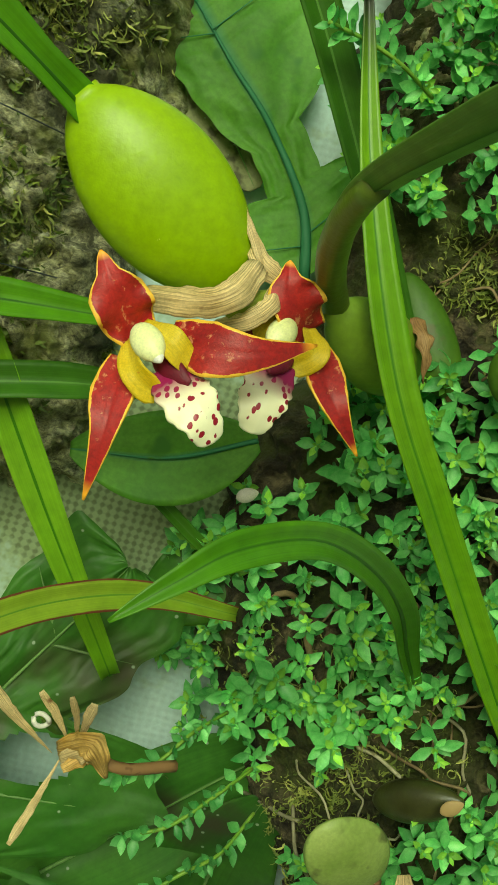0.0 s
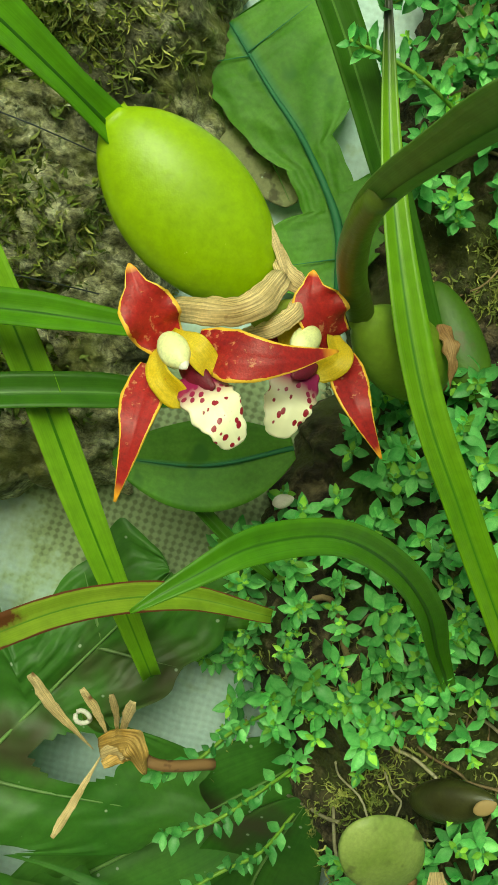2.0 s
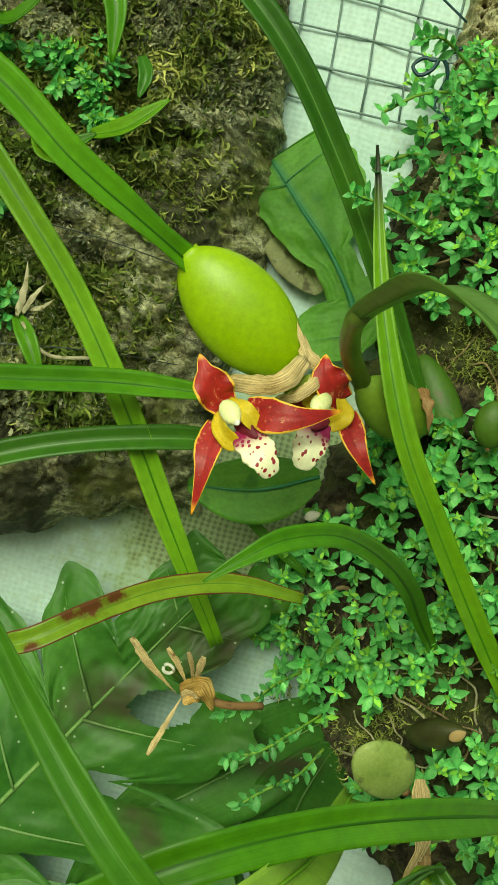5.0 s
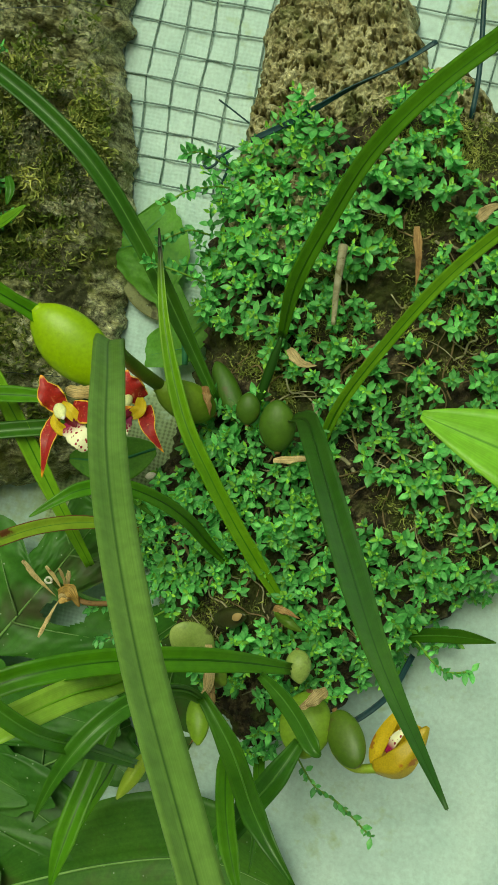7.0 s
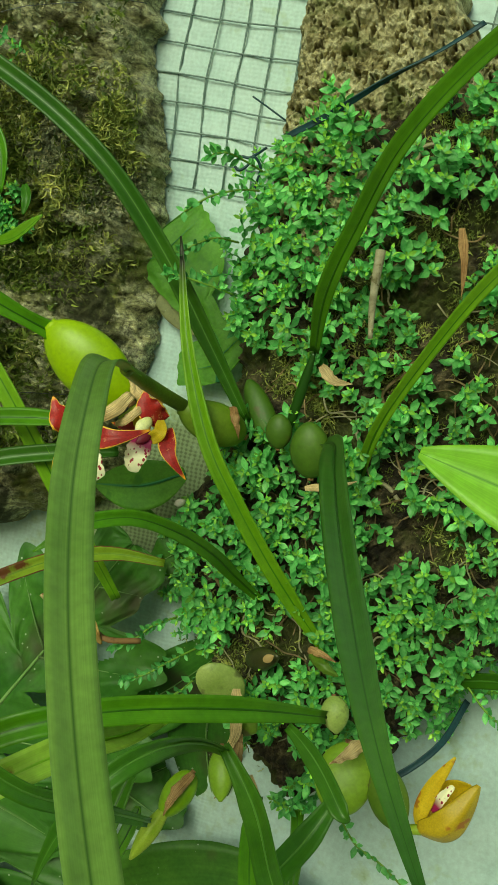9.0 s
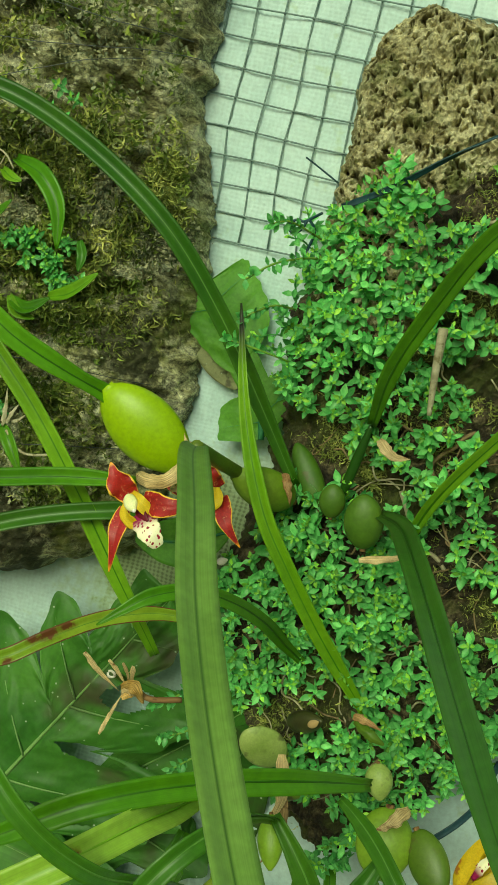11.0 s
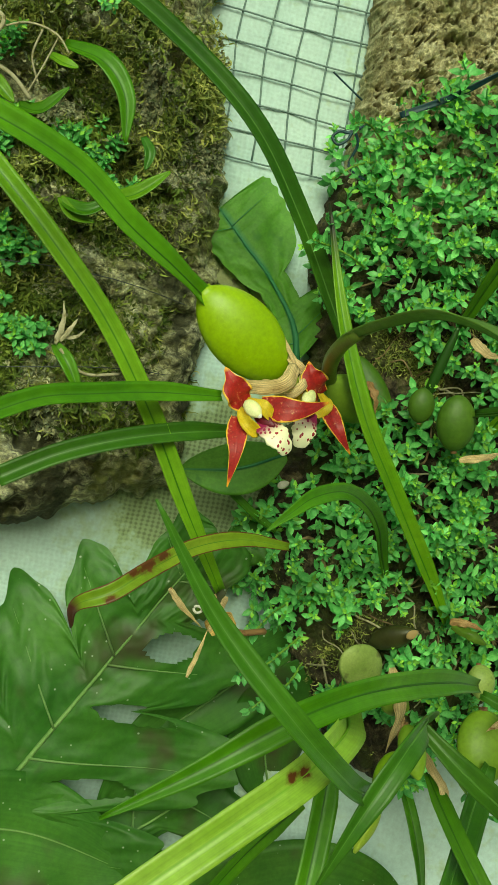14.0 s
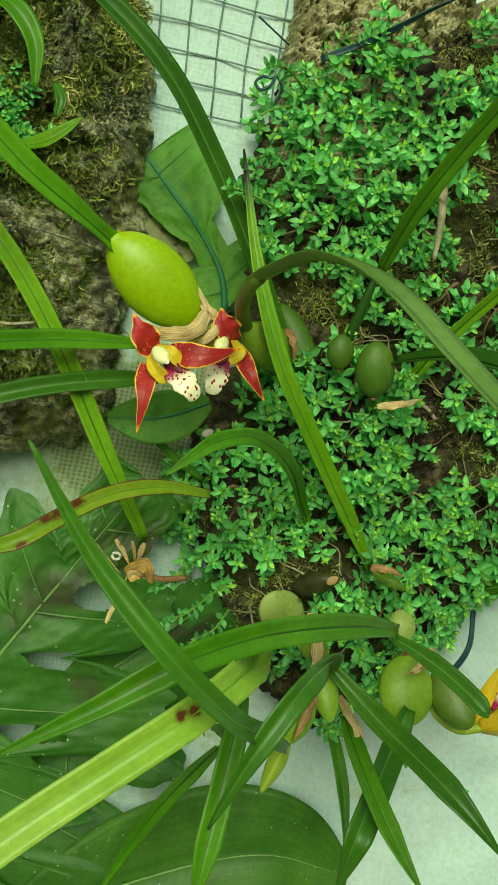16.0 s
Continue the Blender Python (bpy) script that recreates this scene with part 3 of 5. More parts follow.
# ---- wire netting on the wall ----
CELL = 0.0127
netting = holder("wire_netting", (0, 0.1868, 1.5), "square green wire netting tacked to the white wall", "netting")
for i in range(-3, 16):
    x = i * CELL - 0.012
    part("strand", tube([Vector((x + 0.0006 * math.sin(k * 1.3 + i) + 0.0035 * max(0, 1 - k / 4), 0.1868 + 0.0003 * math.sin(k * 0.9 + i * 2), 1.491 + k * CELL + 0.0011 * max(0, 4 - k))) for k in range(0, 15)], 0.0004, 5), "netting", netting)
for j in range(0, 15):
    z = 1.491 + j * CELL + 0.0011 * max(0, 4 - j)
    part("strand", tube([Vector((-0.065 + k * CELL, 0.1862 + 0.0003 * math.sin(k + j * 1.7), z + 0.0004 * math.sin(k * 1.1 + j))) for k in range(0, 20)], 0.0004, 5), "netting", netting)

# ---- slabs of bark ----
TRUNK_R = [(1.3198, -0.0093), (1.3726, -0.0124), (1.4454, -0.0129), (1.4640, -0.0160), (1.4923, -0.0194), (1.5209, -0.0256), (1.5549, -0.0368), (1.5992, -0.0366), (1.75, -0.05)]


def trunk_relief(x, z):
    crack = abs(fbm(x * 60, 3.0, z * 95))
    hollow = max(0.0, -0.08 - fbm(x * 42, 17.0, z * 42)) * 0.035
    ring = fbm(x * 18, 21.0, z * 190, 0.7, 3) * (0.0022 if x > -0.055 else 0.0012)
    return 0.006 * fbm(x * 16, 7.0, z * 16) + 0.005 * min(crack, 0.5) - min(hollow, 0.011) + ring + 0.0024 * fbm(x * 230, 5.0, z * 290, 0.8, 3)


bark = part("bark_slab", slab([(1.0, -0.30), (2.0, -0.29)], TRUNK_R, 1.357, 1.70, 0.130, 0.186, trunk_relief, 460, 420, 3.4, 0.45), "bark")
tagged(bark, "dark mossy slab of rough tree bark on the wall", "bark")


def cork_relief(x, z):
    p = Vector((x * 330, 0.3, z * 250))
    p += Vector((0.8 * fbm(x * 200, 1.0, z * 200), 0, 0.8 * fbm(x * 200, 6.0, z * 200)))
    hole = noise.voronoi(p)[0][0]
    big = noise.voronoi(Vector((x * 120 + fbm(x * 90, 2.0, z * 90), 3.3, z * 90)))[0][0]
    return 0.004 * fbm(x * 40, 9.0, z * 40) - 0.007 * min(1.0, max(0.0, 0.36 - hole) / 0.16) - 0.010 * min(1.0, max(0.0, 0.25 - big) / 0.12) + 0.0038 * fbm(x * 170, 4.0, z * 170) + 0.0024 * abs(fbm(x * 420, 14.0, z * 420))


CORK_L = [(1.4451, 0.0277), (1.5208, 0.0284), (1.5450, 0.0294), (1.5745, 0.0265), (1.5914, 0.0354), (1.6025, 0.0444)]
CORK_R = [(1.4454, 0.1016), (1.5606, 0.1019), (1.5754, 0.0972), (1.5901, 0.0874), (1.6028, 0.0715)]
cork = part("cork_slab", slab(CORK_L, CORK_R, 1.45, 1.602, 0.150, 0.186, cork_relief, 300, 380, 3.5, 0.0, 0.003), "cork")
tagged(cork, "pale slab of cork bark riddled with holes", "cork bark")
stump = part("bark_piece", slab([(1.5022, 0.0958), (1.5458, 0.0966), (1.5666, 0.1031)], [(1.5031, 0.1474), (1.5369, 0.1405), (1.5544, 0.1329), (1.5668, 0.1151)], 1.507, 1.567, 0.152, 0.186, cork_relief, 120, 130, 3.0, 0.0, 0.003), "cork")
tagged(stump, "pale tan broken piece of bark beside the cork", "bark piece")

MOUND_L = [(1.2544, 0.0850), (1.2843, 0.0597), (1.3103, 0.0433), (1.3279, 0.0286), (1.3543, 0.0228), (1.3811, 0.0262), (1.4082, 0.0316), (1.4451, 0.0277), (1.4732, 0.0209), (1.4921, 0.0266), (1.5208, 0.0333), (1.5503, 0.0738)]
MOUND_R = [(1.2543, 0.1013), (1.2841, 0.1294), (1.3103, 0.1460), (1.3370, 0.1658), (1.3595, 0.1782), (1.3825, 0.2168), (1.5046, 0.2226), (1.5371, 0.1485), (1.5515, 0.1339)]


def mound_relief(x, z):
    return 0.007 * fbm(x * 35, 11.0, z * 35) + 0.005 * abs(fbm(x * 110, 12.0, z * 110)) + 0.0018 * fbm(x * 400, 2.0, z * 400, 0.8, 3)


mound = holder("mossy_mount", (0.0956, 0.1776, 1.4105), "brown bark mount overgrown with moss, soil and roots", "mount")
part("body", slab(MOUND_L, MOUND_R, 1.258, 1.552, 0.146, 0.186, mound_relief, 340, 480, 3.0, 0.0, 0.005), "soil", mound)


def mound_face(x, z):
    """About where the mount's face lies at x, z."""
    l, r = at(MOUND_L, z), at(MOUND_R, z)
    u = max(-1, min(1, 2 * (x - l) / (r - l) - 1))
    return 0.186 - 0.040 * max(0.0, 1 - abs(u) ** 3) ** 0.5


# ---- pseudobulbs ----
SHOOTS = {}


def bulb(base, tip, width, skin="bulb_dull", flat=0.6, label="dull green orchid pseudobulb on the mount", key="", **kw):
    SHOOTS[key] = holder("orchid_shoot", base, label, "orchid shoot", "orchid shoots")
    body = part("pseudobulb", pod(base, tip, width, flat, **kw), skin, SHOOTS[key])
    a, b = Vector(base), Vector(tip)
    part("scar", tube([a.lerp(b, -0.03), a.lerp(b, 0.04)], width * 0.08, 9), "husk", body)


bulb((0.0114, 0.1115, 1.4070), (-0.0232, 0.1030, 1.4290), 0.0248, "bulb", 0.62, "plump glossy yellow-green pseudobulb above the flowers", belly=0.5, rings=48, sides=48, neck=0.5, power=0.5, key="main")
bulb((0.0500, 0.1360, 1.4020), (0.0288, 0.1160, 1.4090), 0.0165, "bulb_mid", 0.7, "smooth pale green pseudobulb behind the flowers", neck=0.5, power=0.5, key="behind")
bulb((0.0600, 0.1420, 1.4010), (0.0440, 0.1470, 1.4230), 0.0112, "bulb_dark", 0.7, "long dark green pseudobulb behind a pale one", belly=0.45, power=0.5, key="long")
bulb((0.0678, 0.1283, 1.4073), (0.0730, 0.1208, 1.4395), 0.0040, "strap_deep", 0.8, "slender dark green leaf stalk rising among small plants", neck=0.8, power=0.4, key="half")
bulb((0.0815, 0.1215, 1.3945), (0.0775, 0.1175, 1.4150), 0.0148, "bulb_dark", 0.7, "oval dark green pseudobulb with a drooping leaf", belly=0.5, power=0.5, key="oval")
bulb((0.0668, 0.1235, 1.4020), (0.0653, 0.1215, 1.4150), 0.0100, "bulb_dark", 0.7, "small dark green pseudobulb among small plants", belly=0.5, power=0.5, key="small")
bulb((0.0728, 0.1260, 1.3045), (0.0565, 0.1180, 1.3150), 0.0165, "bulb_grey", 0.32, "wrinkled pale grey-green old pseudobulb", belly=0.5, ridges=0.05, power=0.46, key="grey")
bulb((0.0735, 0.1180, 1.3020), (0.0835, 0.1140, 1.2990), 0.0105, "bulb_mid", 0.7, "small green pseudobulb in dry husks", key="husk")
bulb((0.0765, 0.0935, 1.2990), (0.0820, 0.0850, 1.2830), 0.0095, "bulb_mid", 0.7, "slender green pseudobulb in dry husks", key="slender")
bulb((0.0715, 0.0800, 1.2925), (0.0655, 0.0735, 1.2770), 0.0105, "bulb_young", 0.7, "bright green young pseudobulb with a papery sheath", power=0.5, key="young")
bulb((0.1165, 0.1265, 1.3015), (0.1195, 0.1165, 1.2770), 0.0215, "bulb_mid", 0.5, "round flattened green pseudobulb low on the mount", belly=0.5, power=0.46, key="round")
bulb((0.1280, 0.1240, 1.2975), (0.1420, 0.1120, 1.2815), 0.0150, "bulb_dull", 0.5, "large flattened dark green pseudobulb low on the mount", belly=0.5, power=0.46, key="large")
bulb((0.1078, 0.1191, 1.3194), (0.1121, 0.1167, 1.3066), 0.0105, "bulb_grey", 0.7, "small greyish pseudobulb at a leaf base", key="greyish")
old = holder("pseudobulb", (0.0782, 0.1238, 1.3194), "blackened old pseudobulb with a pale cut end", "pseudobulb", "orchid pseudobulbs")
part("body", pod((0.0700, 0.1361, 1.3168), (0.0838, 0.1240, 1.3260), 0.0094, 0.8), "bulb_brown", old)
part("cut_end", pod((0.0791, 0.1209, 1.3236), (0.0826, 0.1200, 1.3270), 0.0032, 0.4), "straw", old)

# ---- strap leaves ----
def strap(ctrl, width, skin="strap", label="long narrow green orchid leaf folded along its midrib", fold=0.5, facing=(0, -1, 0.3), twist=(0, 0), line=None, name="orchid_leaf", profile=strap_width, shoot="", keel=True):
    line = line or bezier(ctrl, 36)
    if shoot:
        ob = SHOOTS[shoot]
        leaf = part("leaf", blade(line, width, profile, fold, facing, twist), skin, ob, label)
    else:
        ob = holder(name, line[0], label, "leaf", "orchid leaves")
        leaf = part("blade", blade(line, width, profile, fold, facing, twist), skin, ob)
    if keel:
        under = [q - Vector(facing).normalized() * (0.0004 + fold * width * 0.25) for q in line]
        part("midrib", tube(under, lambda u: 0.0006 * (1.05 - u), 5), skin, leaf)
    return ob


def clasp_width(u):
    """A leaf whose foot clasps the pseudobulb's tip."""
    return at([(0.0, 0.80), (0.05, 0.72), (0.12, 0.66), (0.28, 0.90), (1.0, 1.0)], u)


def arch_width(u):
    """A stalk that opens into an even blade."""
    return at([(0.0, 0.36), (0.16, 0.42), (0.26, 0.62), (0.42, 0.90), (0.6, 1.0), (0.85, 0.97), (1.0, 0.8)], u)


PALE, DARK = "strap_pale", "strap_dark"
strap(None, 0.0092, "strap", "long green leaf rising from the plump pseudobulb", line=spline([(-0.0205, 0.1035, 1.4265), (-0.0346, 0.0880, 1.4330), (-0.0510, 0.0773, 1.4409), (-0.0705, 0.0697, 1.4531), (-0.0954, 0.0613, 1.4604), (-0.1230, 0.0530, 1.4640)], 52), profile=clasp_width, shoot="main")
strap(None, 0.0076, PALE, "long pale green leaf slanting over the bark", line=spline([(0.0103, 0.1416, 1.3244), (-0.0110, 0.1308, 1.3552), (-0.0308, 0.1201, 1.3852), (-0.0520, 0.1131, 1.4123), (-0.0745, 0.1097, 1.4340), (-0.0980, 0.1110, 1.4542), (-0.1230, 0.1120, 1.4740)], 52), profile=cut_width)
strap(None, 0.0066, "strap_dark", line=spline([(0.0642, 0.0637, 1.2786), (0.0509, 0.0386, 1.2898), (0.0366, 0.0162, 1.2998), (0.0161, 0.0033, 1.3164), (-0.0090, 0.0048, 1.3384), (-0.0306, 0.0020, 1.3649)], 44), shoot="young")
strap(None, 0.0070, line=spline([(-0.0075, 0.1172, 1.3958), (-0.0306, 0.1084, 1.3923), (-0.0499, 0.0994, 1.3876), (-0.0671, 0.0904, 1.3827), (-0.0823, 0.0812, 1.3739)], 44), profile=cut_width)
strap(None, 0.0072, DARK, line=spline([(0.0025, 0.1312, 1.3849), (-0.0180, 0.1230, 1.3804), (-0.0392, 0.1165, 1.3735), (-0.0586, 0.1120, 1.3645), (-0.0768, 0.1085, 1.3526)], 44), profile=cut_width)
strap(None, 0.0076, DARK, "long dark green leaf arching before the netting", line=spline([(0.0485, 0.1400, 1.4078), (0.0283, 0.1310, 1.4367), (0.0074, 0.1222, 1.4650), (-0.0169, 0.1125, 1.4911), (-0.0486, 0.1074, 1.5112), (-0.0815, 0.1002, 1.5240), (-0.1151, 0.0936, 1.5257)], 44), profile=cut_width)
strap(None, 0.0066, "strap_tip", "narrow bright green leaf with a dried dark tip", line=spline([(0.0981, 0.1355, 1.3299), (0.0858, 0.1263, 1.3450), (0.0724, 0.1192, 1.3613), (0.0580, 0.1141, 1.3797), (0.0429, 0.1112, 1.4009), (0.0279, 0.1124, 1.4330), (0.0156, 0.1172, 1.4709)], 44))
ARCH = spline([(0.0319, 0.1267, 1.4073), (0.0248, 0.1000, 1.4149), (0.0237, 0.0728, 1.4214), (0.0295, 0.0446, 1.4260), (0.0364, 0.0158, 1.4273), (0.0466, -0.0119, 1.4199), (0.0583, -0.0390, 1.4048), (0.0735, -0.0661, 1.3869), (0.0919, -0.0924, 1.3668), (0.1129, -0.1180, 1.3464), (0.1330, -0.1400, 1.3250)], 72)
strap(None, 0.0102, "strap_dull", "broad arching green leaf bending over towards the light", 0.3, (0, -0.1, 1), line=ARCH, profile=arch_width, shoot="behind", keel=False)
part("leaf_stalk", tube(ARCH[:17], lambda u: 0.0027 - 0.0012 * max(0.0, u - 0.55), 14), "stalk_olive", SHOOTS["behind"], "round olive-brown leaf stalk")
strap(None, 0.0066, "strap", line=spline([(0.0734, 0.1191, 1.4399), (0.0769, 0.0992, 1.4608), (0.0863, 0.0812, 1.4842), (0.0976, 0.0602, 1.5056), (0.1142, 0.0407, 1.5250), (0.1349, 0.0222, 1.5427)], 44), profile=cut_width, shoot="half")
strap(None, 0.0046, PALE, line=spline([(0.0941, 0.1533, 1.3875), (0.1010, 0.1216, 1.4163), (0.1151, 0.0918, 1.4449), (0.1324, 0.0626, 1.4728), (0.1542, 0.0340, 1.4978)], 44), profile=cut_width, shoot="small")
strap(None, 0.0080, "strap_deep", "drooping dark green leaf from a round pseudobulb", line=spline([(0.0845, 0.1184, 1.4092), (0.0938, 0.0821, 1.4130), (0.1014, 0.0452, 1.4109), (0.1111, 0.0093, 1.4032), (0.1238, -0.0251, 1.3895), (0.1391, -0.0584, 1.3727), (0.1580, -0.0915, 1.3567)], 44), shoot="oval")
strap(None, 0.0056, "strap", "short arching green leaf over the creeping plants", line=spline([(0.0705, 0.1340, 1.3422), (0.0628, 0.1192, 1.3518), (0.0556, 0.1043, 1.3618), (0.0460, 0.0895, 1.3695), (0.0342, 0.0760, 1.3735), (0.0225, 0.0660, 1.3705), (0.0150, 0.0610, 1.3645), (0.0081, 0.0580, 1.3577)], 44))
strap(None, 0.0062, "strap_brown", "yellowing narrow leaf with browned edges and a dark dry tip", line=spline([(0.0306, 0.1307, 1.3469), (0.0118, 0.1242, 1.3468), (-0.0058, 0.1126, 1.3421), (-0.0204, 0.0994, 1.3335), (-0.0319, 0.0920, 1.3246), (-0.0424, 0.0944, 1.3178), (-0.0422, 0.1070, 1.3076)], 44))
strap(None, 0.0092, line=spline([(0.1074, 0.1132, 1.3126), (0.0875, 0.0889, 1.3169), (0.0648, 0.0681, 1.3172), (0.0436, 0.0497, 1.3149), (0.0220, 0.0363, 1.3070), (-0.0003, 0.0332, 1.2906), (-0.0249, 0.0346, 1.2724)], 44), shoot="greyish")
strap(None, 0.0108, "strap_spot", "wide yellow-green leaf with brown spots", line=spline([(0.0570, 0.1077, 1.3053), (0.0499, 0.0720, 1.3034), (0.0418, 0.0437, 1.3053), (0.0280, 0.0255, 1.2973), (0.0087, 0.0170, 1.2824), (-0.0135, 0.0111, 1.2636), (-0.0359, 0.0046, 1.2428), (-0.0600, -0.0020, 1.2200)], 64), profile=cut_width, shoot="grey")
strap([(0.0394, 0.0349, 1.2609), (0.0505, 0.0191, 1.3090), (0.0727, 0.0436, 1.3246), (0.0793, 0.0925, 1.2971)][::-1], 0.0075, DARK)
strap([(0.0498, 0.0819, 1.2877), (0.0478, 0.0684, 1.2677), (0.0444, 0.0593, 1.2472), (0.0440, 0.0596, 1.2261)], 0.0085)
strap([(0.0783, 0.0879, 1.3015), (0.1107, 0.0733, 1.2764), (0.0997, 0.0375, 1.2932), (0.1304, 0.0373, 1.2652)], 0.0085, DARK, shoot="husk")
strap(None, 0.010, DARK, line=spline([(0.1177, 0.1127, 1.2848), (0.1112, 0.1023, 1.2705), (0.1031, 0.0865, 1.2589), (0.0967, 0.0754, 1.2468), (0.0966, 0.0843, 1.2266)], 30), shoot="round")
strap([(0.0915, 0.1029, 1.2806), (0.0939, 0.0838, 1.2729), (0.1005, 0.0677, 1.2593), (0.1144, 0.0540, 1.2436)], 0.007, shoot="slender")
strap([(0.1012, 0.1555, 1.2603), (0.0957, 0.1501, 1.2668), (0.1079, 0.1381, 1.2511), (0.1093, 0.1235, 1.2203)], 0.005)
strap([(0.0489, 0.1022, 1.2624), (0.0415, 0.1211, 1.2405), (0.0324, 0.1365, 1.2202), (0.0216, 0.1410, 1.1861)], 0.006)
strap([(0.0986, 0.0884, 1.3147), (0.1191, 0.0724, 1.3101), (0.1239, 0.0591, 1.3017), (0.1280, 0.0645, 1.3005)], 0.0065, DARK)
strap([(0.1333, 0.1689, 1.3156), (0.1556, 0.1526, 1.3319), (0.1685, 0.1349, 1.3380), (0.1819, 0.1171, 1.3432)], 0.006, DARK)
strap(None, 0.0190, "strap_fresh", "broad bright green folded leaf of a neighbouring plant", 0.35, (0.1, -1, 0.3), line=spline([(0.2150, -0.0560, 1.4160), (0.1850, -0.0580, 1.4220), (0.1600, -0.0600, 1.4265), (0.1345, -0.0600, 1.4305)], 30))
strap(None, 0.0110, "strap_fresh", "smaller fresh green leaf of a neighbouring plant", 0.4, (0.1, -1, 0.1), line=spline([(0.2150, -0.0680, 1.4190), (0.1900, -0.0690, 1.4225), (0.1700, -0.0690, 1.4270), (0.1540, -0.0670, 1.4315)], 26))


# ---- small creeping plants ----
rng = random.Random(4)


def tiny_leaf(bm, at_, along, up, size):
    side = along.cross(up).normalized()
    pts = [(0.0, 0.0, 0), (0.25, 0.15, 0.04), (0.50, 0.245, 0.06), (0.77, 0.155, 0.03), (1.0, 0.0, 0.0)]
    mid = [bm.verts.new(at_ + along * (a * size) - up * (0.10 * size * math.sin(a * 3.14) - 0.05 * size * a * a)) for a, _, _ in pts]
    for sg in (1, -1):
        rim = [bm.verts.new(at_ + along * (a * size) + side * (sg * b * size) + up * (c * size + 0.05 * size * a * a)) for a, b, c in pts[1:4]]
        chain = [mid[0], *rim, mid[4]]
        bm.faces.new((mid[0], rim[0], mid[1]))
        bm.faces.new((mid[1], rim[0], rim[1], mid[2]))
        bm.faces.new((mid[2], rim[1], rim[2], mid[3]))
        bm.faces.new((mid[3], rim[2], mid[4]))


def sprig_mesh(seed):
    """A sprig that grows along z: a stem with crossed pairs of leaves that crowd to a rosette."""
    r = random.Random(seed)
    bm = bmesh.new()
    h = r.uniform(0.010, 0.018)
    lean = Vector((r.uniform(-0.25, 0.25), r.uniform(-0.25, 0.25), 1)).normalized()
    nodes = r.randint(5, 7)
    turn = r.uniform(0, 6.28)
    line = [lean * (h * i / 5) + Vector((0.0006 * math.sin(i * 1.7 + seed), 0.0006 * math.cos(i * 1.3), 0)) for i in range(6)]
    st = tube(line, 0.00035, 5)
    me = bpy.data.meshes.new("stem_tmp")
    st.to_mesh(me)
    bm.from_mesh(me)
    bpy.data.meshes.remove(me)
    for k in range(nodes):
        f = 0.25 + 0.75 * (k / (nodes - 1)) ** 0.8
        p = lean * (h * f)
        rise = 0.12 + 0.75 * (k / (nodes - 1)) ** 3
        size = r.uniform(0.0042, 0.0066) * (1.0 if k < nodes - 2 else 0.62 if k < nodes - 1 else 0.40)
        for s in (0, 3.1416):
            g = turn + k * 1.5708 + s + r.uniform(-0.3, 0.3)
            along = Vector((math.cos(g), math.sin(g), rise)).normalized()
            up = (Vector((0, 0, 1)) - along * along.z).normalized()
            first = len(bm.faces)
            tiny_leaf(bm, p, along, up, size)
            if k >= nodes - 2:
                bm.faces.ensure_lookup_table()
                for f_ in bm.faces[first:]:
                    f_.material_index = 1
            if r.random() < 0.35:
                g += r.uniform(0.5, 0.9)
                along = Vector((math.cos(g), math.sin(g), rise + 0.2)).normalized()
                up = (Vector((0, 0, 1)) - along * along.z).normalized()
                tiny_leaf(bm, p, along, up, size * 0.6)
    me = bpy.data.meshes.new("sprig")
    finish(bm).to_mesh(me)
    bm.free()
    me.materials.append(M["pilea"])
    me.materials.append(M["pilea_young"])
    return me


SPRIGS = [sprig_mesh(k) for k in range(12)]


def cushion(label, spots, count, seed, lift=0.0):
    """A cushion of sprigs over the mount's face, within discs (x, z, radius)."""
    r = random.Random(seed)
    ob = holder("creeping_plant", (0, 0, 0), label, "small plant", "creeping plants")
    made, tries, taken = 0, 0, []
    while made < count and tries < count * 40:
        tries += 1
        x0, z0, rad = spots[r.randrange(len(spots))]
        g, d = r.uniform(0, 6.28), rad * r.random() ** 0.5
        x, z = x0 + d * math.cos(g), z0 + d * math.sin(g)
        if any((x - a) ** 2 + (z - b) ** 2 < 0.0046 ** 2 for a, b in taken):
            continue
        taken.append((x, z))
        y = mound_face(x, z) - lift * r.random() ** 0.7
        made += 1
        s = new("sprig", SPRIGS[r.randrange(12)])
        s.parent = ob
        aim = Vector((r.uniform(-0.55, 0.45), -1.0, r.uniform(-0.25, 0.6))).normalized()
        q = aim.to_track_quat("Z", "Y") @ Euler((0, 0, r.uniform(0, 6.28))).to_quaternion()
        sc = r.uniform(0.66, 1.12)
        s.matrix_local = Matrix.LocRotScale((x, y, z), q, (sc, sc, sc))
    return ob


